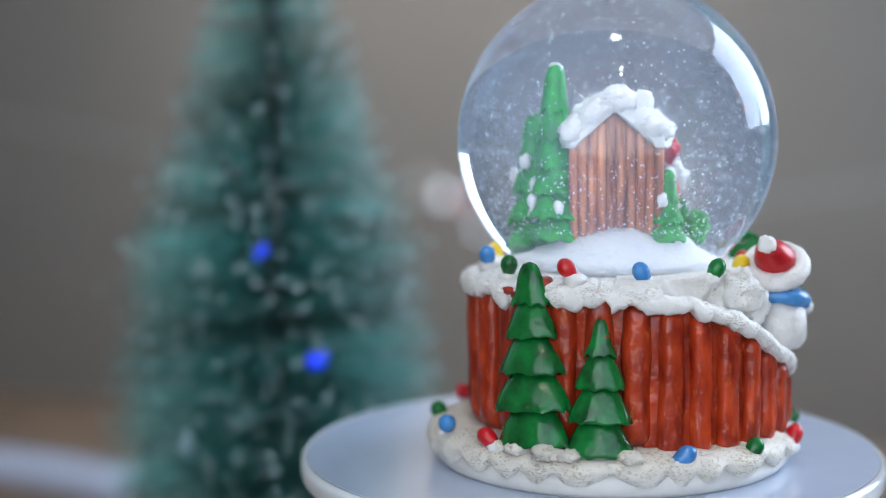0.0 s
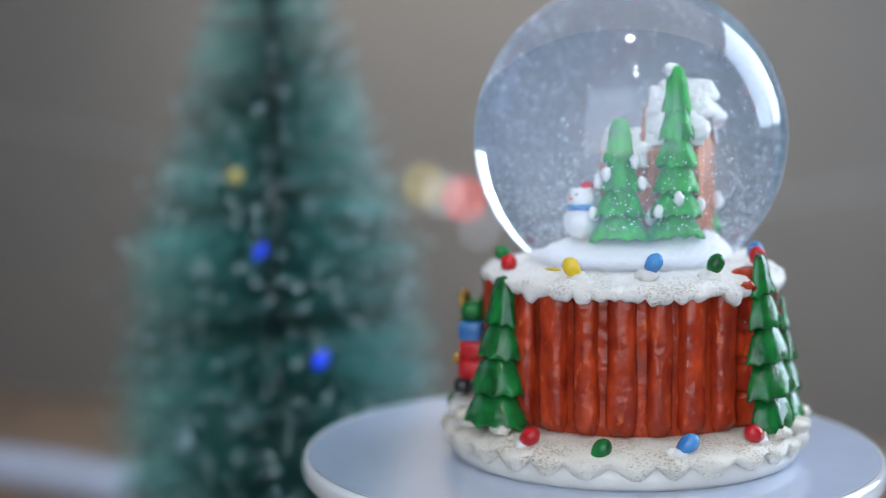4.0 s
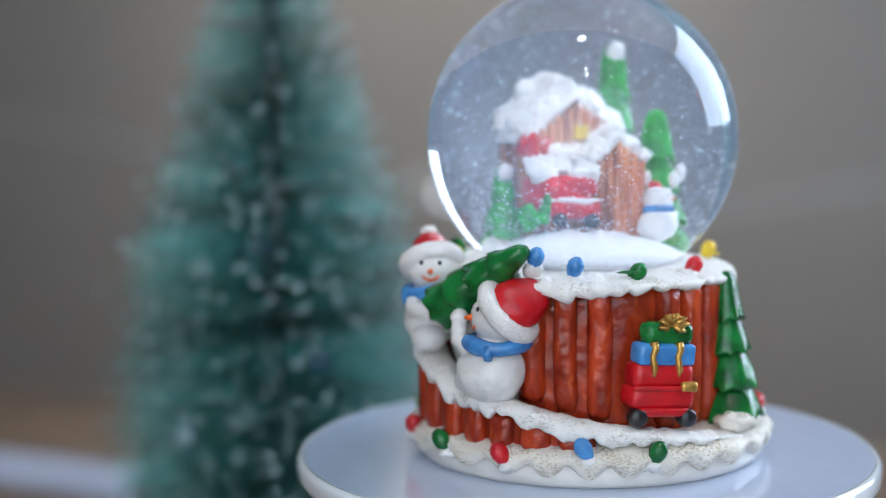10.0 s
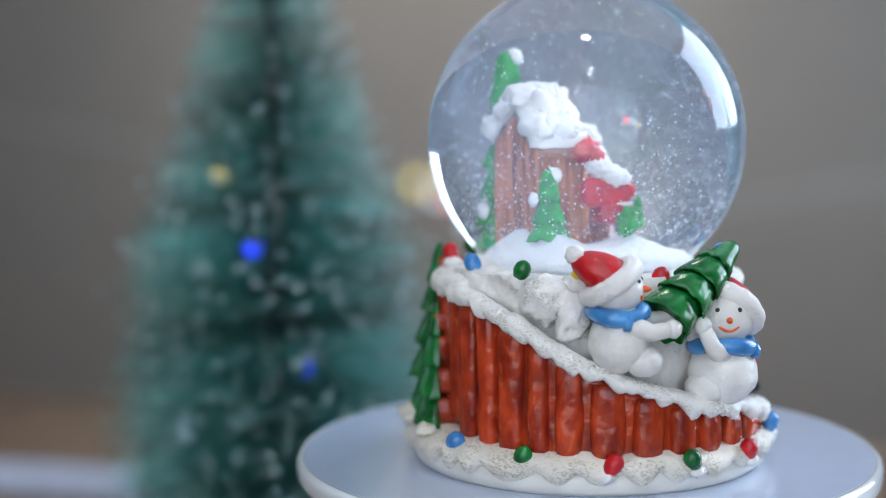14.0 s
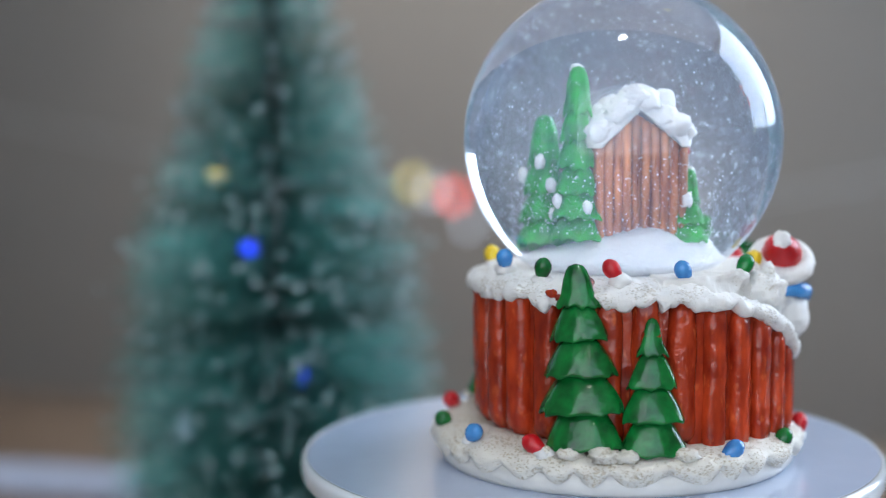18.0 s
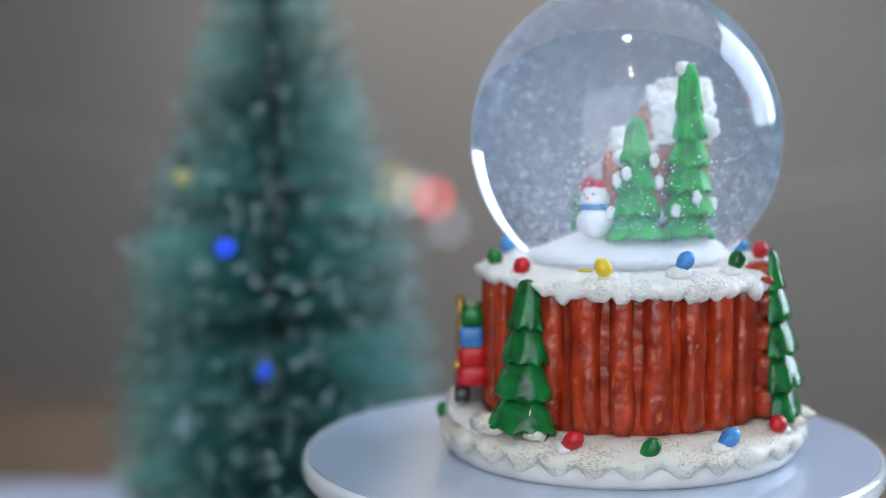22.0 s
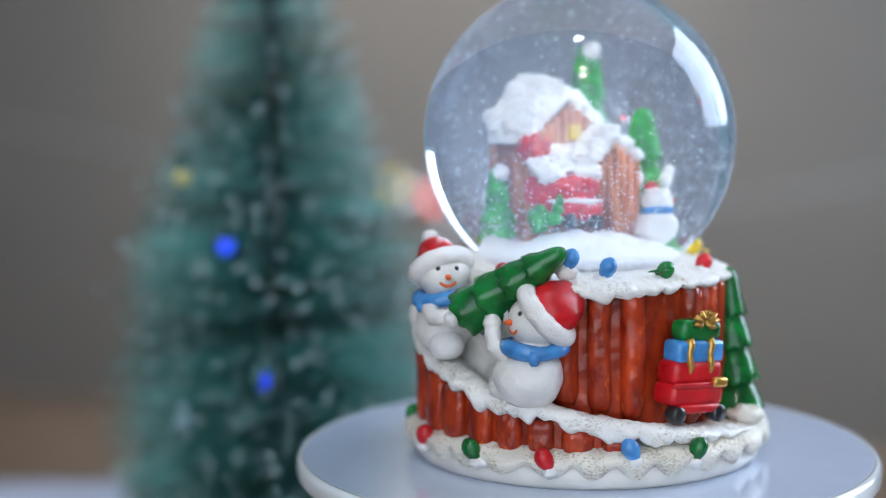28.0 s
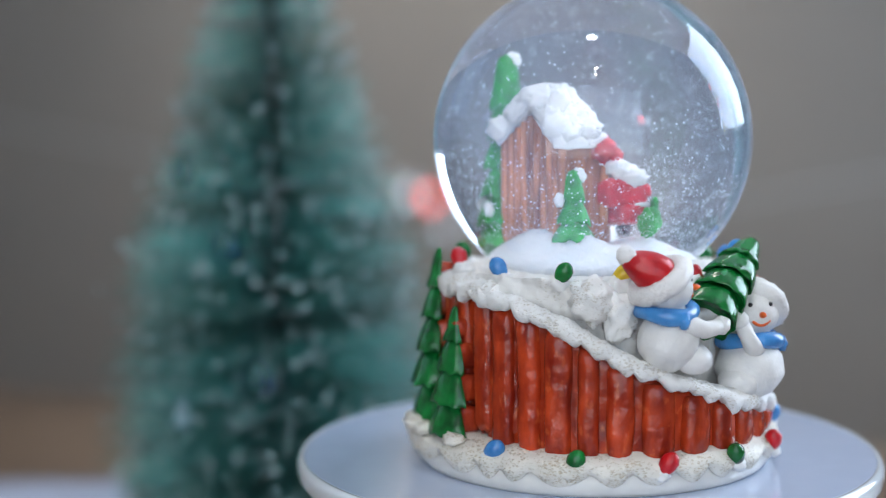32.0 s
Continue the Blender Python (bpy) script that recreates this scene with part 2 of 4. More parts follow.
def lathe(profile, n=48, center=(0, 0), wave=None, cap_start=True, cap_end=True):
    rows = []
    for i, (r, z) in enumerate(profile):
        row = []
        for j in range(n):
            a = 2 * math.pi * j / n
            dr, dz = wave(i, a, r, z) if wave else (0, 0)
            row.append((center[0] + (r + dr) * math.cos(a), center[1] + (r + dr) * math.sin(a), z + dz))
        rows.append(row)
    return grid(rows, True, cap_start, cap_end)


def ball(c, r, n=14, m=9, lump=0.0, seed=0.0, turn=None):
    """An ellipsoid of radii r round c, with soft lumps."""
    if not isinstance(r, (tuple, list)):
        r = (r, r, r)
    turn = turn or Matrix.Identity(3)
    rows = []
    for i in range(m + 1):
        t = math.pi * (0.02 + 0.96 * i / m)
        row = []
        for j in range(n):
            a = 2 * math.pi * j / n
            d = Vector((math.sin(t) * math.cos(a), math.sin(t) * math.sin(a), -math.cos(t)))
            f = 1 + lump * noise.noise(d * 2.2 + Vector((seed, seed * 1.7, 3.1)))
            row.append(tuple(Vector(c) + turn @ Vector((d.x * r[0] * f, d.y * r[1] * f, d.z * r[2] * f))))
        rows.append(row)
    return grid(rows, True, True, True)


def tube(points, radii, n=10, cap=True):
    """A round bar along points; radii one number or one a point."""
    pts = [Vector(p) for p in points]
    if not isinstance(radii, (list, tuple)):
        radii = [radii] * len(pts)
    rows = []
    last = len(pts) - 1
    ring = (pts[0] - pts[last]).length < 1e-6
    for i, p in enumerate(pts):
        d = (pts[(1 if ring else last) if i == last else i + 1] - pts[(last - 1 if ring else 0) if i == 0 else i - 1]).normalized()
        side = d.cross(Vector((0.03, 0.02, 1)) if abs(d.z) < 0.95 else Vector((1, 0, 0))).normalized()
        up = side.cross(d)
        rows.append([tuple(p + radii[i] * (math.cos(2 * math.pi * j / n) * side + math.sin(2 * math.pi * j / n) * up)) for j in range(n)])
    return grid(rows, True, cap, cap)


def block(sx, sy, sz, bevel=0.0, m=None, segments=2):
    bm = bmesh.new()
    bmesh.ops.create_cube(bm, size=1, matrix=Matrix.Diagonal((sx, sy, sz, 1)))
    if bevel:
        bmesh.ops.bevel(bm, geom=bm.edges[:], offset=bevel, segments=segments, profile=0.5, affect="EDGES")
    bm.verts.index_update()
    piece = [tuple(v.co) for v in bm.verts], [tuple(v.index for v in f.verts) for f in bm.faces]
    bm.free()
    return moved(piece, m) if m else piece


def polar(az, r, z):
    a = radians(az)
    return Vector((r * math.cos(a), r * math.sin(a), z))


def table_of(pairs):
    xs, ys = [p[0] for p in pairs], [p[1] for p in pairs]
    return lambda a: float(np.interp(a, xs, ys))


def thing(name, label, category, group="", kind="", m=None):
    ob = new(name)
    ob.empty_display_size = 0.01
    if m:
        ob.matrix_world = m
    return tagged(ob, label, category, group, kind)


# ---- room ----
def slab(name, x0, x1, y0, y1, z0, z1, mat, label, category):
    ob = part(name, block(x1 - x0, y1 - y0, z1 - z0, 0.004, pose((x0 + x1) / 2, (y0 + y1) / 2, (z0 + z1) / 2)), mat, None)
    return tagged(ob, label, category, kind="structure")


RX0, RX1, RY0, RY1, RZ = -1.6, 1.5, -1.8, 2.10, 2.45


def wall_with_window(name, along, at, thick, a0, a1, w0, w1, z0, z1, label):
    """A wall pierced by one window opening, as four butted blocks in one mesh."""
    def bl(p0, p1, q0, q1):
        if along == "y":
            return block(thick, p1 - p0, q1 - q0, 0, pose(at + thick / 2, (p0 + p1) / 2, (q0 + q1) / 2))
        return block(p1 - p0, thick, q1 - q0, 0, pose((p0 + p1) / 2, at - thick / 2, (q0 + q1) / 2))
    piece = join(bl(a0, w0, 0, RZ), bl(w1, a1, 0, RZ), bl(w0, w1, 0, z0), bl(w0, w1, z1, RZ))
    ob = part(name, mesh_from(name, piece[0], piece[1], M_WALL, False), M_WALL, None)
    return tagged(ob, label, "wall", kind="structure")


slab("floor", RX0, RX1, RY0, RY1, -0.05, 0.0, M_FLOOR, "brown oak floor of the room", "floor")
slab("ceiling", RX0, RX1, RY0, RY1, RZ, RZ + 0.05, M_CEIL, "plain white painted ceiling", "ceiling")
wall_with_window("wall_west", "y", RX0 - 0.1, 0.1, RY0, RY1, 0.30, 1.30, 1.15, 2.15, "grey painted wall with a window opening")
wall_with_window("wall_east", "y", RX1, 0.1, RY0, RY1, 0.30, 1.60, 0.95, 2.25, "grey painted wall with a window opening")
slab("wall_north", RX0 - 0.1, RX1 + 0.1, RY1, RY1 + 0.1, 0, RZ, M_WALL, "plain warm grey painted wall behind the table", "wall")
wall_with_window("wall_south", "x", RY0, 0.1, RX0 - 0.1, RX1 + 0.1, -1.20, 1.40, 0.55, 2.30, "grey painted wall with a window opening")


def window(name, along, at, a0, a1, z0, z1):
    w = thing(name, "white painted window with clear panes", "window", kind="structure")
    def bar(p0, p1, q0, q1, d=0.05):
        if along == "y":
            return block(d, p1 - p0, q1 - q0, 0.004, pose(at, (p0 + p1) / 2, (q0 + q1) / 2))
        return block(p1 - p0, d, q1 - q0, 0.004, pose((p0 + p1) / 2, at, (q0 + q1) / 2))
    t = 0.05
    mid = (a0 + a1) / 2
    part("window_frame", join(bar(a0, a1, z0, z0 + t), bar(a0, a1, z1 - t, z1), bar(a0, a0 + t, z0 + t, z1 - t), bar(a1 - t, a1, z0 + t, z1 - t),
                              bar(mid - t / 2, mid + t / 2, z0 + t, z1 - t)), M_FRAME, w)
    for p0, p1 in ((a0 + t, mid - t / 2), (mid + t / 2, a1 - t)):
        p = part("pane", bar(p0, p1, z0 + t, z1 - t, 0.006), M_PANE, w)
        p.visible_shadow = False
    return w


window("window_1", "y", RX1 + 0.05, 0.30, 1.60, 0.95, 2.25)
window("window_3", "y", RX0 - 0.05, 0.30, 1.30, 1.15, 2.15)
window("window_2", "x", RY0 - 0.05, -1.20, 1.40, 0.55, 2.30)


def downlight(x, y):
    d = thing("downlight", "small round recessed ceiling downlight, lit", "ceiling light", "downlights in the ceiling", m=pose(x, y, RZ))
    part("trim_ring", lathe([(0.039, -0.001), (0.055, -0.004), (0.057, 0.0), (0.039, 0.0)], 24), M_FRAME, d)
    part("lens", lathe([(0.0005, -0.003), (0.030, -0.0035), (0.038, -0.0022), (0.038, 0.0)], 24), M_DOWN, d, "glowing frosted lens")
    return d


M_DOWN = glow("downlight_glow", (1.0, 0.93, 0.82), 150.0)
downlight(0.10, -1.20)
downlight(0.11, -1.42)
# one unseen downlight is added to brighten mid-wall behind the tree, like lens vignetting
downlight(-0.20, 1.72)
wash = bpy.data.lights.new("added_wall_wash", "SPOT")
wash.energy, wash.color, wash.spot_size, wash.spot_blend, wash.shadow_soft_size = 200.0, (1.0, 0.97, 0.93), radians(52), 1.0, 0.035
wash_ob = new("added_wall_wash", wash)
wash_ob.matrix_world = look((-0.20, 1.72, RZ - 0.01), (-0.20, 2.10, 1.05))
ceiling_lamp = thing("ceiling_lamp", "small round flat white ceiling lamp, lit", "ceiling light", m=pose(0.0, -0.36, RZ))
part("housing", lathe([(0.070, -0.002), (0.078, -0.02), (0.082, -0.035), (0.082, 0.0), (0.070, 0.0)], 48), M_FRAME, ceiling_lamp)
part("diffuser", lathe([(0.001, -0.045), (0.04, -0.043), (0.064, -0.034), (0.0695, -0.024), (0.0695, -0.004)], 48), glow("lamp_diffuser", (0.82, 0.90, 1.0), 70.0), ceiling_lamp, "glowing opal diffuser")

# ---- table ----
TX, TY = 1.7, 1.10
TM = pose(-0.224, -0.06, 0, 0, 0, -12)
dining_table = thing("table", "brown wooden table under the ornaments", "table", m=TM)
part("tabletop", block(TX, TY, 0.03, 0.006, pose(0, 0, TABLE_Z - 0.015)), M_TABLE, dining_table)
for lx in (-TX / 2 + 0.08, TX / 2 - 0.08):
    for ly in (-TY / 2 + 0.08, TY / 2 - 0.08):
        part("leg", block(0.06, 0.06, TABLE_Z - 0.03, 0.006, pose(lx, ly, (TABLE_Z - 0.03) / 2)), M_TABLE, dining_table)


def ray_point(px, py, depth):
    """The place that lies depth metres ahead in a given direction of the view."""
    m, f = VIEW, 784 / math.tan(radians(30.82) / 2)
    return m @ Vector(((px - 784) / f * depth, (441 - py) / f * depth, -depth))


# white felt ribbon lying across the table
def felt_strip():
    rows = []
    for i in range(50):
        u = i / 49
        x = -0.40 + 0.457 * u
        row = []
        for k, (dy, dz) in enumerate(((-0.022, 0.0), (-0.020, 0.004), (-0.008, 0.006), (0.008, 0.006), (0.020, 0.004), (0.022, 0.0))):
            wob = 0.006 * noise.noise(Vector((u * 5, k * 0.15, 1.3)))
            row.append((x, -0.38 * x - 1.2 * max(0, x) ** 2 + dy + wob, 0.0006 + dz * (1 + 0.5 * noise.noise(Vector((u * 8, k, 5))))))
        rows.append(row)
    return grid(rows, True, True, True)


ribbon = tagged(part("felt_ribbon", felt_strip(), M_CLOTH, None), "white felt ribbon lying across the table", "ribbon")
ribbon.matrix_world = pose(-0.26, 0.346, TABLE_Z)

# ---- cake stand ----
stand = thing("cake_stand", "round frosted acrylic cake stand with a thick polished rim", "cake stand", m=pose(-0.0034, 0.0021, PLATE_Z))
R_PLATE = 0.0617
part("plate", lathe([(0.0005, -0.0050), (R_PLATE - 0.0019, -0.00495), (R_PLATE - 0.00145, -0.00495), (R_PLATE - 0.00145, -0.00005), (R_PLATE - 0.0019, -0.00005), (0.0005, -0.00005)], 160), M_PLATE, stand, "cloudy white acrylic disc")
rim_rows = [(R_PLATE - 0.0015, -0.0050), (R_PLATE - 0.0008, -0.0049), (R_PLATE - 0.0002, -0.0042), (R_PLATE, -0.0034), (R_PLATE, -0.0016), (R_PLATE - 0.0002, -0.0008), (R_PLATE - 0.0008, -0.0001),
            (R_PLATE - 0.0015, 0.0), (R_PLATE - 0.0015, -0.0050)]
part("rim", lathe(rim_rows, 128, cap_start=False, cap_end=False), M_RIM, stand, "clear polished rim")
part("stem", lathe([(0.0005, -0.0052), (0.012, -0.0052), (0.0105, -0.009), (0.0035, -0.016), (0.0030, -0.060), (0.0045, -0.080), (0.014, -0.093), (0.0005, -0.0935)], 32), M_STEM, stand)
part("foot", lathe([(0.0005, -0.0936), (0.030, -0.0936), (0.036, -0.0955), (0.037, -0.0985), (0.036, -0.1), (0.0005, -0.1)], 48), M_STEM, stand)

# ---- snow globe ----
globe = thing("snow_globe", "snow globe on a red log base with snowmen and trees", "snow globe", m=pose(0.00239, -0.00505, PLATE_Z))
GZ, GR = 66.1, 32.5

ledge_z = table_of([(-110, 38.6), (-88, 38.6), (-75, 38.0), (-62, 37.0), (-44, 33.6), (-27, 27.8), (-10, 23.2), (13, 18.8), (40, 15.5), (60, 13.0), (80, 11.0), (100, 9.3), (120, 7.6)])
outer_r = table_of([(-110, 30.5), (-85, 31.0), (-60, 32.5), (-40, 34.2), (0, 35.8), (40, 36.6), (70, 36.8)])
BASE_C = (-1.0, 1.0)


def mm(piece):
    return [(p[0] * MM, p[1] * MM, p[2] * MM) for p in piece[0]], piece[1]


def gpart(name, piece, mat, parent=None, label=""):
    return part(name, mm(piece), mat, parent or globe, label)


def n3(x, y, z):
    return noise.noise(Vector((x, y, z)))


# base ring and the snowy foot with its scalloped edge
gpart("base_ring", lathe([(0.5, 0.0), (35.6, 0.0), (36.4, 0.8), (36.9, 2.4), (36.6, 4.6), (34, 6.0), (0.5, 6.0)], 96, BASE_C,
                         lambda i, a, r, z: (0.25 * n3(math.cos(a) * 4, math.sin(a) * 4, z) if 1 < i < 5 else 0, 0)), M_RING, None, "smooth cream resin foot ring")


def foot_wave(i, a, r, z):
    lobes = abs(math.sin(a * 14 + 1.6 * n3(math.cos(a) * 2, math.sin(a) * 2, 0)))
    d = n3(math.cos(a) * 9, math.sin(a) * 9, z * 0.35)
    if i == 0:
        return -0.6 + 1.1 * lobes, 1.7 - 2.6 * lobes + 0.3 * d
    if i in (1, 2):
        return 0.9 * lobes - 0.5 + 0.5 * d, 0.9 - 1.2 * lobes + 0.3 * d
    if i in (3, 4, 5, 6, 7):
        return 0.35 * d, 0.45 * d
    return 0, 0


gpart("snow_foot", lathe([(37.0, 3.2), (37.9, 3.9), (38.4, 5.0), (38.2, 6.2), (37.0, 7.2), (35.4, 7.9), (33.6, 8.3), (31.8, 8.5), (29.0, 8.6), (0.5, 8.6)], 260, BASE_C, foot_wave, False, True), M_SNOW_FOOT, None,
      "porous white snow with a scalloped edge")

# the solid core behind the staves
gpart("core", lathe([(0.5, 8.0), (26.6, 8.0), (26.6, 36.0), (0.5, 36.0)], 64), M_STAVE)


# staves: each a rounded upright log
def stave(az, r, z0, z1, width, seed, deep=2.3, fill=0.78):
    """A raised, worn log with rounded ends that stands out of the wall behind it."""
    rows = []
    k = 16
    for i in range(k):
        t = i / (k - 1)
        z = z0 + (z1 - z0) * t
        end = min(1.0, (z - z0 + 0.25) / 2.4) ** 0.5 * min(1.0, (z1 - z + 0.9) / 2.4) ** 0.5
        w = width / 2 * fill * (0.55 + 0.45 * end) * (1 + 0.12 * n3(seed, z * 0.13, 5))
        row = []
        for j in range(13):
            u = -1 + 2 * j / 12
            bulge = deep * end * max(0.0, 1 - abs(u) ** 2.6) ** 0.55
            worn = 0.30 * n3(u * 1.1 + seed * 3.7, z * 0.14, seed) + 0.20 * n3(u * 2.6 + seed, z * 0.4, seed * 2) + 0.12 * n3(u * 6 + seed, z * 1.0, seed)
            lean = 0.45 * n3(seed * 2.3, z * 0.06, 9)
            row.append(polar(az + math.degrees((u * w + lean) / r), r + 0.5 - deep + bulge + (worn if abs(u) < 0.95 else 0), z))
        for j in (1, -1):
            row.append(polar(az + math.degrees(j * w * 0.9 / r), r - deep - 0.8, z))
        rows.append(row)
    return grid(rows, True, True, True)


def wall_sheet(a0, a1, r_at, z0, top_at, thick=1.5):
    """The uneven resin wall between and behind the staves."""
    rows = []
    n = int((a1 - a0) / 1.5)
    for i in range(n + 1):
        az = a0 + (a1 - a0) * i / n
        row = [polar(az, r_at(az) - thick, z0)]
        for t in range(11):
            z = z0 + (top_at(az) - z0) * t / 10
            row.append(polar(az, r_at(az) + 0.28 * n3(az * 0.13, z * 0.16, 3.0) + 0.14 * n3(az * 0.4, z * 0.5, 7.0), z))
        row.append(polar(az, r_at(az) - thick, top_at(az)))
        rows.append(row)
    return grid(rows, True, True, True)


gpart("wall", wall_sheet(33, 290, lambda a: 28.0, 7.8, lambda a: 37.4), M_STAVE, None, "red brown resin wall between the logs")
gpart("ramp_wall", wall_sheet(-80, 64, lambda a: outer_r(a) - 1.9, 5.0, lambda a: ledge_z(a) - 2.6), M_STAVE, None, "red brown resin wall under the ramp")


a, s = 33.0, 0
while a < 288:
    w = 13.6 + 5.0 * n3(a * 0.21, 1.7, 0.3)
    az = a + w / 2
    if not 74 < az < 95:
        gpart("stave", stave(az, 30.2 + 0.25 * n3(a, 0, 0), max(8.8, ledge_z(az) - 0.4 if az < 105 else 8.8), (38.0 + 0.6 * n3(az, 2, 2) if 80 < az < 124 else 37.9 if az < 266 else 36.2), math.radians(w) * 30.2, 0.37 * s + 1), M_STAVE)
    a += w
    s += 1
a = -76.0
while a < 60:
    w = 11.6 + 4.0 * n3(a * 0.21, 4.7, 0.3)
    az = a + w / 2
    r = outer_r(az)
    top = ledge_z(az) - 3.0
    gpart("stave", stave(az, r - 0.3, 6.4, top, math.radians(w) * r, 0.41 * s + 2, 1.8, 0.80), M_STAVE)
    a += w
    s += 1


# snow lying on the rim, with a dripping fringe
def snow_strip(a0, a1, r_in, z_in, r_out, z_out, drop, lobe, step=0.6, seed=0.0, deep=0.85):
    rows = []
    n = int((a1 - a0) / step)
    for i in range(n + 1):
        az = a0 + (a1 - a0) * i / n
        ri, zi, ro, zo = r_in(az), z_in(az), r_out(az), z_out(az)
        ph = az / lobe + 0.75 * n3(az * 0.06, seed, 0)
        scal = abs(math.sin(math.pi * ph)) ** 0.7
        size = 0.75 + 0.5 * n3(math.floor(ph) * 1.31, seed, 2)
        here = drop(az) if callable(drop) else drop
        d = here * (0.50 + deep * scal * size)
        d = 0.55 * d + 0.45 * here * (0.75 + 1.1 * n3(az * 0.10, seed + 8, 1) + 0.5 * n3(az * 0.28, seed + 3, 1))
        d = max(1.2, d)
        fat = 0.5 + 0.75 * scal * size
        row = []
        for r, z, nz in ((ri, zi - 4, 0), (ri, zi, 0.4), (ri * 0.6 + ro * 0.4, zi * 0.55 + zo * 0.45 + 0.5, 0.7), (ro - 1.6, zo + 0.25, 0.6), (ro - 0.2, zo - 0.3, 0.5),
                         (ro + 0.35 + fat * 0.5, zo - 0.3 * d, 0.35), (ro + 0.3 + fat * 0.75, zo - 0.62 * d, 0.3), (ro + 0.1 + fat * 0.5, zo - 0.9 * d, 0.25), (ro - 0.5, zo - d, 0.1), (ro - 2.2, zo - 0.8 * d, 0)):
            q = polar(az, r, z)
            e = n3(q.x * 0.45, q.y * 0.45, q.z * 0.45 + seed) + 0.6 * n3(q.x * 1.1, q.y * 1.1, q.z * 1.1)
            row.append(tuple(polar(az, r + nz * 0.8 * e, z + nz * 0.8 * e)))
        rows.append(row)
    return grid(rows, True, True, True)


gpart("snow_cap", snow_strip(22, 286, lambda a: 18.6, lambda a: 40.1, table_of([(22, 31.2), (76, 31.2), (84, 30.3), (118, 30.3), (128, 31.2), (300, 31.2)]), lambda a: 39.0, table_of([(22, 3.2), (74, 3.4), (86, 2.4), (122, 2.6), (134, 3.9), (160, 4.4), (290, 4.4)]), 9.5, seed=1.0, deep=0.62), M_SNOW, None, "porous white snow with dripping edges")
gpart("snow_ramp", snow_strip(-92, 119, lambda a: min(29.6, outer_r(a) - 3.5), lambda a: ledge_z(a) - 0.9, lambda a: outer_r(a) + 0.3, ledge_z, table_of([(70, 4.4), (95, 2.6), (119, 1.2)]), 8.0, seed=4.0, deep=0.6), M_SNOW, None, "porous white snow ramp winding down")


# snowy bank behind the snowmen, from the deck down to the ramp
def bank():
    rows = []
    for i in range(140):
        az = -90 + 124 * i / 139
        lz = ledge_z(az)
        lo = min(lz - 4.5, 38.0)
        row = []
        for t in range(20):
            if t < 7:
                r, z = 18.5 + 9.3 * t / 6, 40.2 + 0.05 * t
            else:
                u = (t - 7) / 12
                r, z = 28.3 - 1.0 * u + 0.5 * math.sin(u * 3.1), 40.6 + (lo - 40.6) * u
            q = polar(az, r, z)
            e = n3(q.x * 0.32, q.y * 0.32, q.z * 0.32) + 0.8 * n3(q.x * 0.62, q.y * 0.62, q.z * 0.62 + 4)
            k = 0.0 if t == 0 else 1.0
            row.append(tuple(polar(az, r + k * e, z + 0.5 * k * e)))
        row.append(tuple(polar(az, 18.5, lo)))
        rows.append(row)
    return grid(rows, True, True, True)


gpart("snow_bank", bank(), M_BANK, None, "lumpy white snow bank")
gpart("snow_mound", join(ball(polar(-36, 29.8, 36.6), (4.2, 4.4, 4.4), 26, 16, 0.45, 2), ball(polar(-27, 30.0, 34.0), (3.2, 3.6, 4.2), 22, 14, 0.5, 5)), M_SNOW, None, "rough mound of snow behind a snowman")

# the water-filled glass ball
def sphere_piece(r, inward=False):
    v, f = lathe([(r * math.sin(t), GZ - r * math.cos(t)) for t in np.linspace(0.002, math.pi - 0.002, 97)], 192)
    return v, [q[::-1] for q in f] if inward else f


ballpart = gpart("glass_ball", sphere_piece(GR), M_GLASS, None, "clear thick glass ball filled with water")
ballpart.visible_shadow = False
water = gpart("water", sphere_piece(GR - 1.7, True), M_WATER, ballpart, "slightly milky water")
water.visible_shadow = False

# ornaments inside the ball, kept at their true size under the water's magnification
def inside(name, piece, mat, parent=None, label=""):
    return part(name, mm(moved(piece, pose(0, 0, GZ))), mat, parent or globe, label)


def snow_floor():
    """A drift that fills the bottom of the ball up to the glass."""
    rim = GR - 1.95
    prof = [(0.3, -16.6), (3, -16.5), (5.5, -16.5), (8, -16.7), (10, -16.9), (12, -17.3), (13.8, -17.9), (15.6, -18.8), (17.2, -19.9), (18.5, -21.2), (19.3, -22.6)]
    prof += [(math.sqrt(rim ** 2 - z * z), z) for z in (-24.0, -25.2, -26.6, -28.0, -28.9)] + [(0.3, -28.9)]
    rows = []
    for r, z in prof:
        row = []
        for j in range(96):
            an = 2 * math.pi * j / 96
            c, d = math.cos(an), math.sin(an)
            x, y = r * c, r * d
            e = 0.9 * n3(x * 0.16, y * 0.16, 2.0) + 0.5 * n3(x * 0.45, y * 0.45, 5.0) + 0.25 * n3(x, y, 1.0)
            e += 2.6 * math.exp(-((x - 0.5) / 10) ** 2 - ((y + 12) / 4.5) ** 2) + 1.4 * math.exp(-((x - 4) / 8) ** 2 - ((y - 6) / 4) ** 2) + 2.2 * math.exp(-((x - 10.5) / 3) ** 2 - ((y + 9.5) / 3) ** 2)
            row.append((x, y, z + (e if z > -19.5 else 0.5 * e if z > -22.4 else 0)))
        rows.append(row)
    return grid(rows, True, True, True)


inside("snow_floor", snow_floor(), M_FLOORSNOW, None, "white snow drift inside the ball")


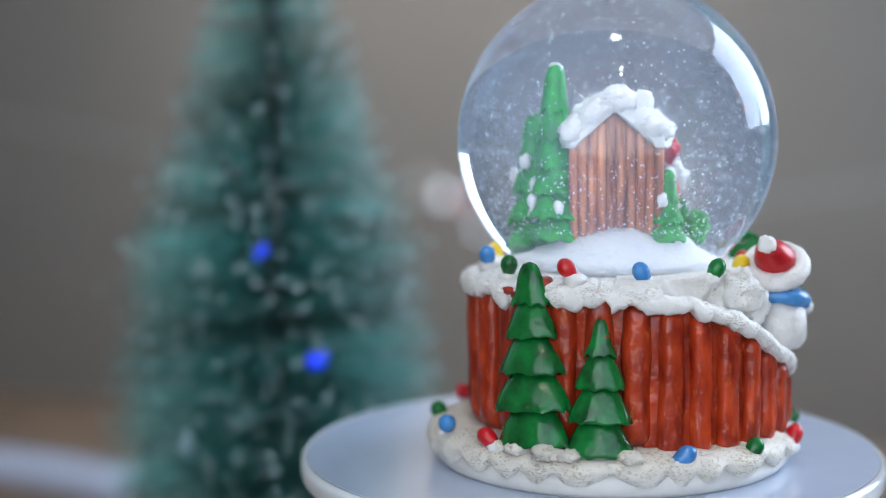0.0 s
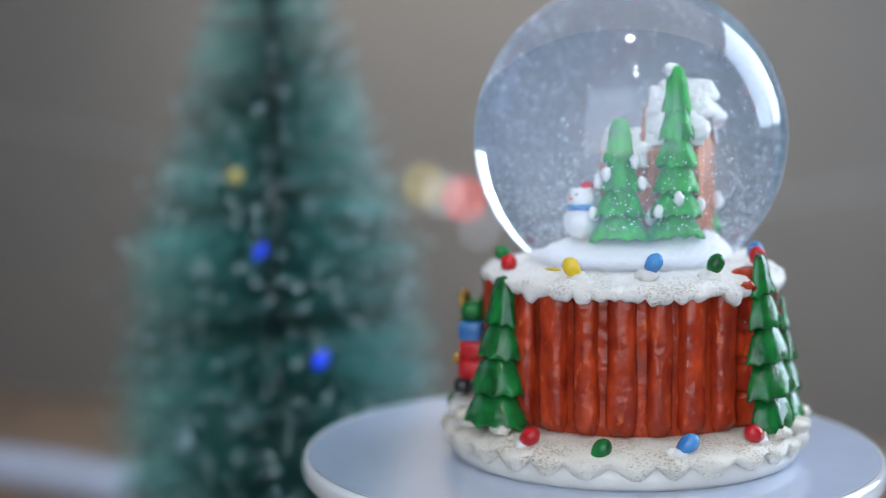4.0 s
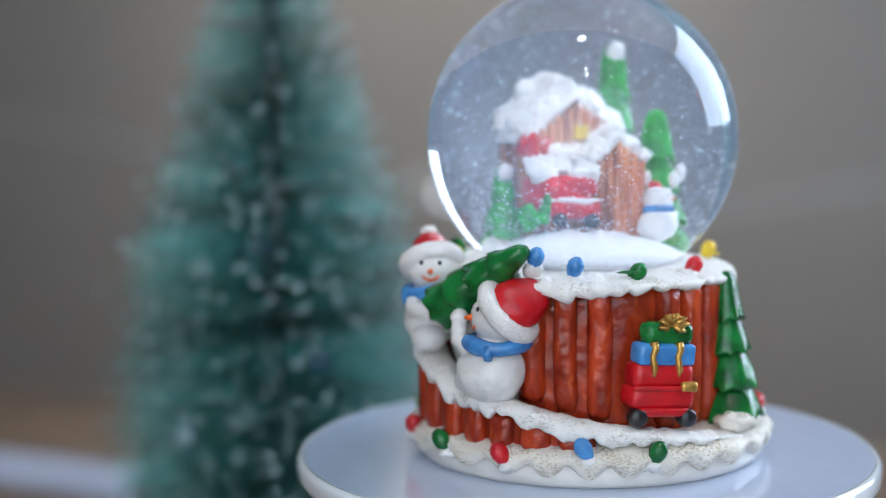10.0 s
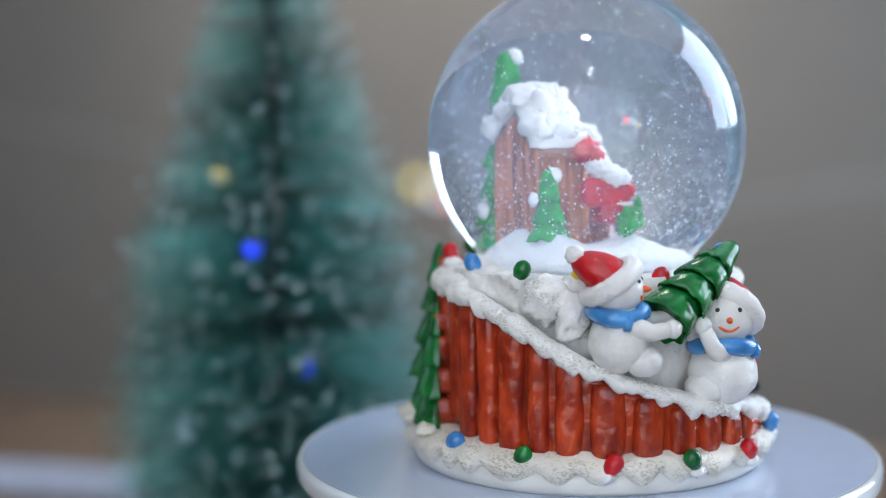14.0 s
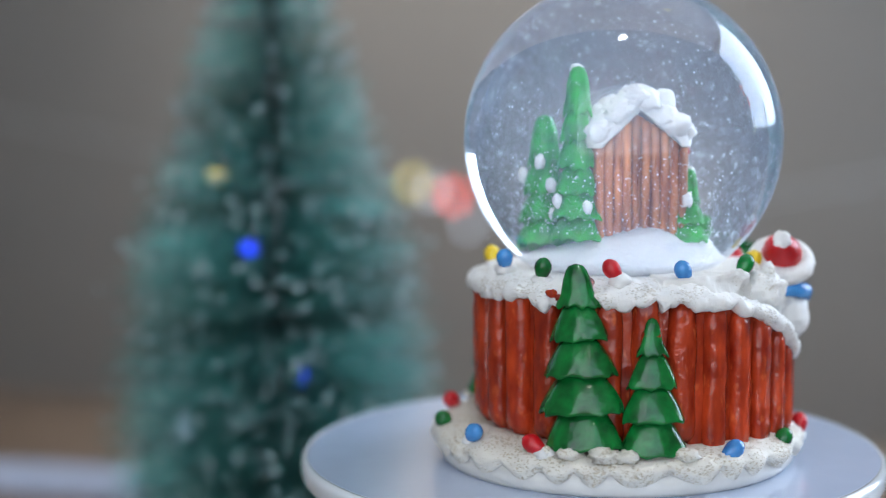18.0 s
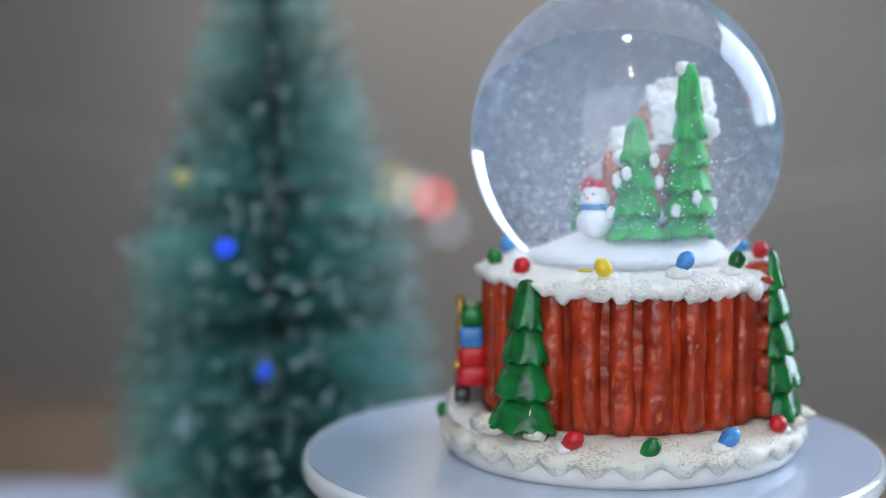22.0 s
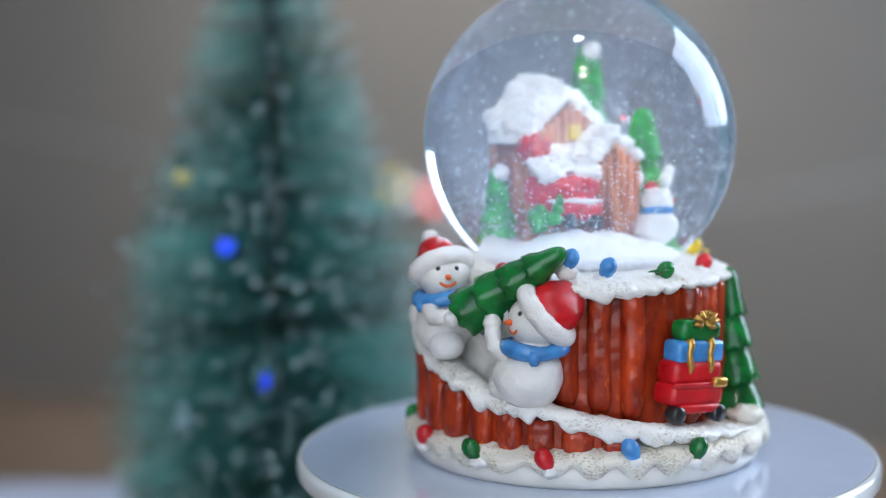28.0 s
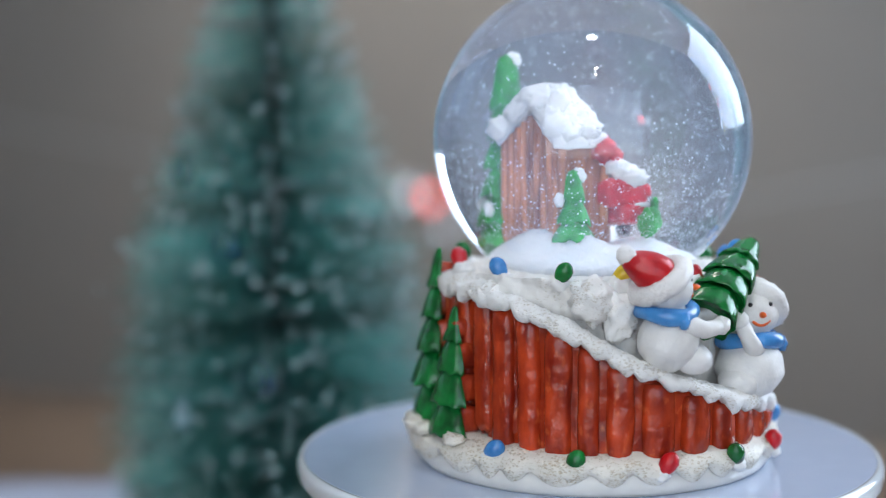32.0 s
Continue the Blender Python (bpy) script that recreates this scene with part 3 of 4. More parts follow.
def tiers(frame_m, length, levels, half, scallops, droop=0.075, neck=0.42, seed=0.0, flat=1.0, blunt=0.42, rough=0.0):
    """A modelled fir that grows along z of frame_m: stacked bell skirts with scalloped hems, squeezed along y by flat.
    levels: the height of each hem, half: its radius."""
    pieces = []
    for i, (z, h) in enumerate(zip(levels, half)):
        last = i + 1 == len(levels)
        up = length if last else levels[i + 1]
        peak = up + (0.0 if last else 0.12 * (up - z))
        r_top = 0.2 if last else half[i + 1] * neck
        rows = []
        n = max(54, scallops * 6)
        for r_f, z_f, sc in ((-0.3, 0.24, 0.0), (0.70, 0.09, 0.5), (0.95, -0.02, 1.0), (1.0, 0.01, 1.0), (0.97, 0.07, 0.4), (0.86, 0.22, 0.04), (0.64, 0.48, 0.0), (0.34, 0.78, 0.0), (0.0, 0.97, 0.0), (-0.6, 1.0, 0.0)) if not last else (
                (-0.3, 0.14, 0.0), (0.70, 0.07, 0.5), (0.95, -0.02, 1.0), (1.0, 0.01, 1.0), (0.97, 0.07, 0.5), (0.44 + 0.5 * blunt, 0.30, 0.1), (0.20 + 0.7 * blunt, 0.60, 0.0),
                (0.1 + 0.6 * blunt, 0.84, 0.0), (0.5 * blunt, 0.95, 0.0), (0.0, 1.0, 0.0)):
            row = []
            for j in range(n):
                an = 2 * math.pi * j / n
                wv = 1 - abs(math.sin(an * scallops / 2 + i * 1.3 + seed))
                rr = max(0.15, r_top + (h - r_top) * r_f)
                rr *= 1 + sc * (0.09 * wv - 0.05) + 0.06 * n3(math.cos(an) * 2 + seed, math.sin(an) * 2, i * 2.0 + z_f)
                rr *= 1 + sc * 0.10 * n3(math.cos(an) * 3.1 + seed, math.sin(an) * 3.1, i * 3.7)
                rr *= 1 + rough * (n3(math.cos(an) * 3.4, math.sin(an) * 3.4 + seed, (z + z_f * (up - z)) * 0.7) + 0.6 * n3(math.cos(an) * 7, math.sin(an) * 7 + seed, (z + z_f * (up - z)) * 1.4))
                zz = z + (peak - z) * z_f - sc * droop * (up - z) * (wv + 0.9 * n3(math.cos(an) * 2.3, math.sin(an) * 2.3 + seed, i * 1.9))
                row.append((rr * math.cos(an), rr * math.sin(an) * flat * (0.3 if flat < 0.7 and math.sin(an) > 0 else 1), zz))
            rows.append(row)
        pieces.append(moved(grid(rows, True, True, True), frame_m))
    return pieces


def fir(name, frame_m, length, levels, half, scallops, mat, label, seed, flat, blunt=0.42, backed=True, neck=0.42):
    pieces = tiers(frame_m, length, levels, half, scallops, seed=seed, flat=flat, blunt=blunt, neck=neck)
    body = gpart(name, pieces[0], mat, None, label)
    for p in pieces[1:]:
        gpart("tier", p, mat, body)
    if backed:
        # the red resin that joins the fir to the wall
        ends = list(levels[1:]) + [length * 0.93]
        gpart("backing", join(*[moved(block(h * 1.2, 6.4, (e - z) * 0.86, 1.2, pose(0, 2.2, (z + e) / 2), 3), frame_m) for z, e, h in zip(levels, ends, half)]), M_STAVE, body, "orange red backing")
    return body


def on_wall(az, r, z, lean):
    """A frame on the wall of the base: x along the wall, y inwards, z up, leaning inwards by lean degrees."""
    return Matrix.Translation(polar(az, r, z)) @ pose(0, 0, 0, 0, 0, az + 90) @ pose(0, 0, 0, -lean, 0, 0)


# firs on the outside of the base
fir("fir_tree", on_wall(-118, 33.0, 7.6, 3) @ pose(0, 0, 0, 0, -3.5, 0), 36.4, (1.5, 8.4, 15.4, 22.2, 28.6), (7.6, 8.4, 7.3, 5.7, 4.3), 9, M_GREEN, "tall glossy dark green fir", 0.3, 0.6, 0.6)
fir("fir_tree", on_wall(-95.5, 32.8, 7.2, 3), 26.6, (1.0, 7.2, 13.6, 19.8), (6.7, 6.1, 4.9, 3.2), 8, M_GREEN, "small glossy dark green fir", 1.1, 0.6)
fir("fir_tree", on_wall(130, 33.2, 8.4, 4), 30.8, (1.0, 7.4, 14.6, 21.4), (7.8, 6.7, 5.4, 4.2), 8, M_GREEN, "glossy dark green fir", 2.2, 0.75, 0.72, False, 0.55)
for az, r, z, k in ((-121.5, 36.2, 8.5, 1.7), (-111, 36.6, 8.6, 1.9), (-104, 36.4, 8.3, 1.5), (-86, 35.6, 8.3, 1.6), (-130, 34.6, 8.4, 1.4), (118.5, 35.5, 9.4, 2.6), (123, 36.6, 9.2, 1.7), (139, 35.6, 9.2, 1.5)):
    gpart("snow_dab", ball(polar(az, r, z), (k * 1.5, k * 1.5, k * 0.75), 16, 10, 0.5, az), M_SNOW_FOOT)
for az, z, k in ((-130.4, 38.0, 1.2), (-127.5, 37.4, 0.9)):
    gpart("paint_slip", ball(polar(az, 31.9, z), (k, k, k * 0.7), 14, 9, 0.5, az), M_STAVE, None, "red paint run over the snow edge")
carry = Vector((25.0, 21.4, 46.0)) - Vector((33.0, 2.0, 32.6))
fir("carried_fir", Matrix.Translation((33.0, 2.0, 32.6)) @ carry.to_track_quat("Z", "Y").to_matrix().to_4x4(), carry.length, (0.5, 6.2, 11.8, 17.6), (6.6, 6.3, 5.5, 4.4), 9, M_GREEN,
    "dark green fir carried by two snowmen", 3.0, 0.8, 0.55, False, 0.72)


# snowmen on the ramp
def snowman(at_body, body_r, at_head, head_r, face_az, nose, seed, scarf_tail):
    b, h = Vector(at_body), Vector(at_head)
    f = polar(face_az, 1, 0)
    side = Vector((-f.y, f.x, 0))
    body = gpart("snowman", join(ball(b, body_r, 22, 14, 0.08, seed), ball(b * 0.45 + h * 0.55 + Vector((0, 0, -1)), (body_r[0] * 0.72, body_r[1] * 0.72, body_r[2] * 0.62), 18, 10, 0.05, seed)), M_SNOW_SMOOTH, None,
                 "white snowman with a red hat and blue scarf")
    gpart("head", ball(h, (head_r * 1.07, head_r * 1.07, head_r * 0.95), 22, 14, 0.03, seed), M_SNOW_SMOOTH, body)
    # two eyes, a nose and a smile
    for sgn in (-1, 1):
        d = (f * 0.86 + side * 0.36 * sgn + Vector((0, 0, 0.34))).normalized()
        gpart("eye", ball(h + d * head_r * 1.02, 0.50, 10, 7), M_BLACK, body)
    d = (f + Vector((0, 0, 0.02))).normalized()
    gpart("nose", tube([h + d * head_r * 0.9, h + d * (head_r + 0.9), h + d * (head_r + 1.7)], [0.72, 0.62, 0.25], 8), M_ORANGE, body)
    arc = []
    for i in range(7):
        u = -1 + i / 3
        d = (f * 0.9 + side * 0.30 * u + Vector((0, 0, -0.33 + 0.16 * u * u))).normalized()
        arc.append(h + d * head_r * 1.03)
    gpart("mouth", tube(arc, 0.36, 6), M_ORANGE, body)
    # scarf round the neck with one hanging end
    ring = []
    nc = h + (b - h).normalized() * head_r * 0.92
    for i in range(25):
        an = 2 * math.pi * i / 24
        ring.append(nc + (f * math.cos(an) + side * math.sin(an)) * head_r * 0.96 + Vector((0, 0, 0.4 * math.sin(an * 2 + seed))))
    scarf = join(tube(ring, [1.6 + 0.2 * math.sin(i * math.pi / 4) for i in range(25)], 12, False))
    sc = gpart("scarf", scarf, M_BLUE, body, "glossy blue scarf")
    t0 = nc + (side * scarf_tail * 0.9 + f * 0.5) * head_r
    gpart("scarf_end", tube([t0, t0 + Vector((0, 0, -1.2)) + side * scarf_tail * 0.6, t0 + Vector((0, 0, -2.4)) + side * scarf_tail * 0.4], [1.2, 1.2, 0.8], 8), M_BLUE, body)
    return body, b, h, f, side


def hat(body, h, head_r, axis, tip, seed, thick=1.5, tall=1.05, wide=1.0):
    """A knitted brim and a red cap that flops to its tip."""
    h, axis, tip = Vector(h), Vector(axis).normalized(), Vector(tip)
    x = axis.cross(Vector((0.2, 0.3, 1))).normalized()
    y = axis.cross(x)
    ring = [h + axis * head_r * 0.34 + (x * math.cos(2 * math.pi * i / 32) + y * math.sin(2 * math.pi * i / 32)) * head_r * 0.98 for i in range(33)]
    fluff = [thick + 0.3 * n3(i * 1.3, seed, 0) for i in range(32)]
    gpart("hat_brim", tube(ring, fluff + fluff[:1], 12, False), M_FLUFF, body, "fluffy white hat brim")
    c0 = h + axis * head_r * 0.36
    flop = tip - (c0 + axis * head_r * tall)
    rows = []
    n = 22
    for i in range(11):
        t = i / 10
        c = c0 + axis * head_r * tall * math.sin(t * math.pi / 2) + flop * t ** 2.2
        rr = head_r * wide * max(0.0, 1 - t ** 2.4) ** 0.62 + 0.7 * t
        rows.append([tuple(c + (x * math.cos(2 * math.pi * j / n) + y * math.sin(2 * math.pi * j / n)) * rr * (1 + 0.09 * n3(j * 0.8, i * 0.7, seed))) for j in range(n)])
    gpart("hat_cap", grid(rows, True, True, True), M_RED, body, "glossy red cap")
    gpart("pompom", ball(tip, 1.9, 14, 9, 0.3, seed), M_FLUFF, body)


def arm(body, p0, p1, p2, r=1.7):
    gpart("arm", tube([p0, Vector(p0).lerp(Vector(p1), 0.5), p1, Vector(p1).lerp(Vector(p2), 0.5), p2], [r * 1.15, r * 1.1, r, r * 0.95, r * 0.8], 12), M_SNOW_SMOOTH, body)
    gpart("mitten", ball(p2, (r * 1.05, r * 1.05, r * 1.05), 14, 9, 0.15, p2.z), M_SNOW_SMOOTH, body)


b1, bb, hh, ff, ss = snowman(polar(-10.5, 33.0, 29.4), (5.9, 5.9, 5.9), polar(-11.5, 32.6, 39.4), 5.0, 60, 0, 1.0, -1)
hat(b1, hh, 5.0, (-0.1, -0.55, 0.82), polar(-25, 32.4, 45.8), 1.0, 2.0, 0.75, 0.80)
arm(b1, polar(-9.5, 36.6, 33.4), polar(-3, 38.4, 31.8), polar(4.0, 37.6, 32.2))
gpart("leg", ball(polar(-3.5, 35.0, 26.0), (3.8, 3.6, 3.1), 18, 11, 0.08, 4), M_SNOW_SMOOTH, b1)
arm(b1, polar(-3, 32.5, 33.0), polar(4, 31.5, 33.0), polar(9, 33.0, 34.0))
b2, bb, hh, ff, ss = snowman(polar(28.6, 34.4, 21.6), (6.8, 6.8, 6.3), polar(31.8, 33.4, 32.4), 5.7, -16, 0, 2.0, 1)
hat(b2, hh, 5.7, (-0.42, 0.62, 0.64), polar(45.5, 29.6, 38.0), 2.0, 2.0, 0.72, 0.92)
arm(b2, polar(24.0, 36.6, 25.6), polar(19.0, 37.2, 27.6), polar(17.0, 35.6, 31.8))
gpart("leg", ball(polar(22.0, 34.0, 19.4), (4.4, 4.4, 3.2), 18, 11, 0.08, 6), M_SNOW_SMOOTH, b2)
arm(b2, polar(26, 30.5, 26.0), polar(21, 30.5, 30.0), polar(19, 32.0, 34.0))

# truck loaded with presents in a niche of the base
truck_m = pose(*polar(84, 32.4, 0), 0, 4.5, 84 + 90)


def tpiece(name, piece, mat, parent, label=""):
    return gpart(name, moved(piece, truck_m), mat, parent, label)


truck = tpiece("toy_truck", join(block(13.6, 6.5, 4.6, 1.4, pose(0, 0, 17.0), 3), block(12.8, 6.0, 5.0, 1.5, pose(0, 0, 21.2), 3)), M_RED, globe, "glossy red truck loaded with presents")
for tx in (-5.2, 5.4):
    tpiece("wheel", tube([(tx, -0.8, 13.2), (tx, -1.4, 13.2), (tx, -3.6, 13.2), (tx, -4.0, 13.2)], [1.4, 1.8, 1.8, 1.4], 18), M_BLACK, truck, "black wheel")
tpiece("running_board", block(11.0, 2.4, 1.7, 0.5, pose(0, -2.6, 14.3)), M_RED, truck)
tpiece("side_rail", block(13.6, 0.9, 1.0, 0.4, pose(0, -3.2, 19.0)), M_RED, truck)
tpiece("bumper", block(3.6, 1.6, 2.0, 0.6, pose(5.0, -3.4, 19.4)), M_GOLD, truck, "gold bumper")
tpiece("blue_gift", block(12.3, 5.0, 4.4, 1.0, pose(0.4, -0.4, 25.4), 3), M_BLUE, truck, "blue wrapped present")
tpiece("green_gift", block(10.6, 4.6, 4.4, 1.5, pose(0.8, -0.2, 29.4), 3), M_GREEN, truck, "green wrapped present")
for tx, z0, z1 in ((-2.8, 22.6, 27.6), (2.6, 22.6, 27.6)):
    tpiece("ribbon", tube([(tx, -2.4, z1 + 0.3), (tx + 0.3, -2.7, z1 - 1), (tx - 0.2, -2.8, (z0 + z1) / 2), (tx + 0.4, -2.9, z0), (tx + 0.2, -2.9, z0 - 1.4)], [0.9, 0.85, 0.7, 0.75, 0.35], 8), M_GOLD, truck, "gold ribbon")
for an in (5, 40, 80, 120, 160, 200, 320):
    c = Vector((0.9, -1.9, 31.4))
    d = Vector((math.cos(radians(an)), -0.3, 0.7 * math.sin(radians(an)))) * 3.0
    tpiece("bow_loop", tube([c, c + d * 0.6 + Vector((0, 0, 0.5)), c + d, c + d * 0.55 - Vector((0, 0.6, 0.4)), c], 0.62, 8), M_GOLD, truck, "gold bow")


# string of painted bulbs
COLORS = {"red": M_RED, "green": M_GREEN, "blue": M_BLUE, "yellow": M_YELLOW}


def bulb(color, az, r, z, tilt):
    """A drop-shaped painted bulb that leans out of a small mound of snow."""
    high = z > 20
    p = polar(az, r, z - (0.9 if high else 0.3))
    side = polar(az + 90, 1, 0) * (1 if tilt > 0 else -1)
    axis = (Vector((0, 0, 1)) + side * math.tan(radians(min(abs(tilt), 62))) + polar(az, 0.25, 0)).normalized()
    k = 0.95 if high else 1.0
    rows = tube([p + axis * k * d for d in (-2.7, -2.2, -1.4, -0.4, 0.7, 1.5, 2.0, 2.15)], [0.9 * k, 1.15 * k, 1.5 * k, 1.78 * k, 1.72 * k, 1.25 * k, 0.6 * k, 0.1], 18)
    ob = gpart("bulb", rows, COLORS[color], None, "glossy " + color + " light bulb")
    gpart("bulb_socket", join(ball(p - axis * 2.5 * k - Vector((0, 0, 0.5)), ((2.0, 2.0, 1.7) if high else (1.7, 1.7, 1.3)), 14, 9, 0.35, az * 0.07), ball(p - axis * 2.6 * k - side * 0.9 - polar(az, 0.8, 0.4), (1.6, 1.6, 1.2), 12, 8, 0.4, az * 0.03)),
          M_SNOW_SMOOTH, ob, "white snow covered socket")


for color, az, r, z, tilt in (("blue", -68, 35.0, 8.4, 60), ("blue", 60, 38.0, 8.8, -30), ("blue", -158, 36.6, 9.6, 50), ("green", -41, 35.3, 7.8, 30),
                              ("green", 11, 37.6, 7.2, -30), ("green", 82, 38.6, 7.8, 20), ("green", 176, 37.4, 8.8, 40), ("red", -134, 36.0, 9.8, -60),
                              ("red", -13, 36.8, 7.2, 35), ("red", 35, 38.2, 6.9, -30), ("red", 153, 37.2, 9.8, 55),
                              ("blue", -166, 26.9, 43.8, 30), ("blue", -80, 26.5, 42.9, -30), ("green", -139, 27.8, 43.2, 20), ("green", -47, 28.2, 43.0, 30),
                              ("green", 83, 27.6, 41.7, 40), ("red", -110, 28.0, 43.6, -35), ("red", 117, 26.8, 41.7, 45), ("red", 11, 26.8, 41.4, 20), ("yellow", 159, 27.2, 42.7, -30),
                              ("blue", 57, 27.5, 43.0, 20), ("yellow", -23, 26.8, 42.6, 50), ("blue", 42, 29.5, 45.0, 20)):
    bulb(color, az, r, z, tilt)


for color, az, r, z, size in (("green", 78, 28.8, 41.0, (0.7, 2.4, 0.35)), ("yellow", 152, 28.4, 41.2, (0.5, 1.9, 0.3))):
    gpart("paint_drip", ball(polar(az, r, z), size, 14, 8, 0.4, az, Euler((0, 0, radians(az))).to_matrix()), COLORS[color], None, color + " paint dripped on the snow")


# ---- inside the ball ----
def inner_fir(az, r, z0, z1, half, n, label, seed, dabs=6, capped=True):
    base, top = polar(az, r, z0), polar(az, r, z1)
    L = z1 - z0
    lev = [L * (0.02 + 0.80 * i / n + 0.10 * i * i / n / n) for i in range(n)]
    hf = [half * (1 - 0.50 * i / (n - 1)) * (1 + 0.08 * n3(i * 1.7, seed, 3)) for i in range(n)]
    ps = tiers(Matrix.Translation(base), L, lev, hf, 10, droop=0.14, seed=seed, blunt=0.72, neck=0.46, rough=0.09)
    body = inside("small_fir", ps[0], M_GREEN_LIT, None, label)
    for p in ps[1:]:
        inside("tier", p, M_GREEN_LIT, body)
    rng = random.Random(int(seed * 10))
    for i in range(dabs):
        an, t = rng.uniform(0, 360), rng.uniform(0.08, 0.7)
        q = polar(az, r, z0 + L * t) + polar(an, half * (1 - 0.5 * t) * 0.95, 0)
        inside("snow_dab", ball(q, (0.9, 0.9, 1.25), 10, 7, 0.35, i + seed), M_FROST, body)
    if capped:
        inside("snow_dab", ball(top + polar(80, 0.9, -1.0), (1.35, 1.35, 1.35), 12, 8, 0.3, seed), M_FROST, body)
    return body


inner_fir(-140, 13.2, -17.6, 12.6, 4.9, 6, "tall bright green fir with snow dabs", 0.4)
inner_fir(176, 12.4, -17.8, 3.8, 5.3, 4, "bright green fir with snow dabs", 1.4, 7, False)
inner_fir(-50, 12.8, -17.4, -4.6, 4.0, 3, "small bright green fir with snow", 2.4, 1)

# cabin: plank walls, snow roof, porch
cabin = inside("cabin", join(block(14.4, 8.2, 16.6, 0.3, pose(-0.6, -7.1, -8.45)),
                             moved(grid([[(-7.2, y, -0.2), (7.2, y, -0.2), (0, y, 4.4)] for y in (-3.6, 4.6)], True, True, True), pose(-0.6, -7.6, 0))), M_PLANK, None, "brown log cabin with thick snow on its roof")
rp = random.Random(4)
for side_y in (-11.35, -2.8):
    for i in range(10):
        x = -7.1 + 14.4 * i / 9 * 0.985
        h = (4.0 if side_y < -5 else 4.9) - abs(x + 0.6) * 0.60
        inside("plank", tube([(x, side_y, -16.8), (x + rp.uniform(-0.1, 0.1), side_y, -6), (x, side_y, h)], [0.72, 0.78, 0.7], 8), M_PLANK, cabin)


def roof(cx, y0, y1, half, ridge, eave, thick, seed):
    rows = []
    ny = 30
    prof = ((-1.12, 0.0, -1), (-1.16, 0.5, 0), (-0.98, 0.9, 1), (-0.55, 1.0, 1), (-0.2, 1.05, 1), (0.0, 1.1, 1), (0.2, 1.05, 1), (0.55, 1.0, 1), (0.98, 0.9, 1), (1.16, 0.5, 0), (1.12, 0.0, -1), (0.6, 0.02, -1), (0.0, 0.05, -1), (-0.6, 0.02, -1))
    fine = []
    for k in range(len(prof)):
        a, b = prof[k], prof[(k + 1) % len(prof)]
        fine += [tuple(a[q] + (b[q] - a[q]) * f / 4 for q in range(3)) for f in range(4)]
    for i in range(ny + 1):
        y = y0 + (y1 - y0) * i / ny
        endf = 0.75 + 0.25 * math.sin(math.pi * min(max(i / ny, 0.0), 1.0)) ** 0.4
        row = []
        for u, tk, top in fine:
            line = ridge - (ridge - eave) * abs(u)
            x = u * half
            e = n3(x * 0.35 + seed, y * 0.35, seed) + 0.7 * n3(x * 0.8 + seed, y * 0.8, seed) + 0.2 * n3(x * 1.5, y * 1.5, seed + 3)
            k = 1.0 if top > -0.5 else 0.25
            row.append((cx + x * endf + 0.5 * k * e, y + 0.5 * e, line + thick * tk * endf + 0.95 * k * e))
        rows.append(row)
    return grid(rows, True, True, True)



def lumps(cx, y0, y1, half, ridge, eave, size, seed, count=16, fine=50):
    """Heaped, fluffy snow on a gable roof."""
    rr = random.Random(seed)
    made = []
    for i in range(count + fine):
        big = i < count
        k = size * (rr.uniform(0.75, 1.15) if big else rr.uniform(0.16, 0.26))
        u, v = rr.uniform(-1.06, 1.06), rr.uniform(-0.02, 1.02)
        z = ridge - (ridge - eave) * abs(u) + (-0.55 * size if big else 0.15 * size)
        made.append(ball((cx + u * half, y0 + (y1 - y0) * v, z), (k * 1.15, k * 1.15, k * 0.95), 16 if big else 7, 10 if big else 5, 0.45, i + seed))
    return join(*made)


inside("snow_roof", join(roof(-0.3, -12.5, -3.1, 8.1, 4.9, -0.4, 3.1, 1.0), lumps(-0.3, -11.6, -4.9, 7.3, 8.5, 2.7, 1.8, 1, 80, 220)), M_FROST, cabin, "thick white snow on the roof")
inside("chimney", ball((4.2, -9.7, 6.4), (1.9, 1.8, 1.9), 14, 9, 0.3, 3), M_FROST, cabin, "snow covered chimney")
porch = inside("porch", join(block(7.8, 7.0, 12.6, 0.3, pose(-4.9, 0.0, -10.6)), moved(grid([[(-3.9, y, -4.4), (3.9, y, -4.4), (0, y, -0.8)] for y in (-3.4, 3.5)], True, True, True), pose(-4.9, 0, 0))), M_PLANK, cabin)
for i in range(6):
    x = -8.4 + 7.0 * i / 5
    inside("plank", tube([(x, 3.6, -16.8), (x, 3.6, -4.2 + 3.0 * (1 - abs(x + 4.9) / 3.9))], 0.72, 8), M_PLANK, cabin)
inside("snow_roof", join(roof(-4.9, -3.2, 3.5, 4.5, -0.7, -4.2, 1.8, 2.0), lumps(-4.9, -2.6, 2.8, 4.3, 1.2, -2.5, 1.3, 2, 40, 90)), M_FROST, cabin)
inside("window", block(2.6, 0.8, 2.2, 0.3, pose(-1.2, -2.3, 0.6)), M_YELLOW, cabin, "small yellow lit window")


def shed_roof():
    """A heap of snow that slopes from the main roof down over the parked truck."""
    rr = random.Random(21)
    made = []
    for i in range(70):
        big = i < 26
        x, u = rr.uniform(-1.6, 8.6), rr.random()
        y, z = -3.6 + 6.6 * u, -2.4 - 3.6 * u - 0.12 * max(0, x - 4) + (0 if big else 0.9)
        k = rr.uniform(1.5, 2.3) if big else rr.uniform(0.5, 0.9)
        made.append(ball((x, y, z), (k, k, k * 0.8), 14 if big else 8, 9 if big else 6, 0.5, i * 0.7))
    return join(*made)


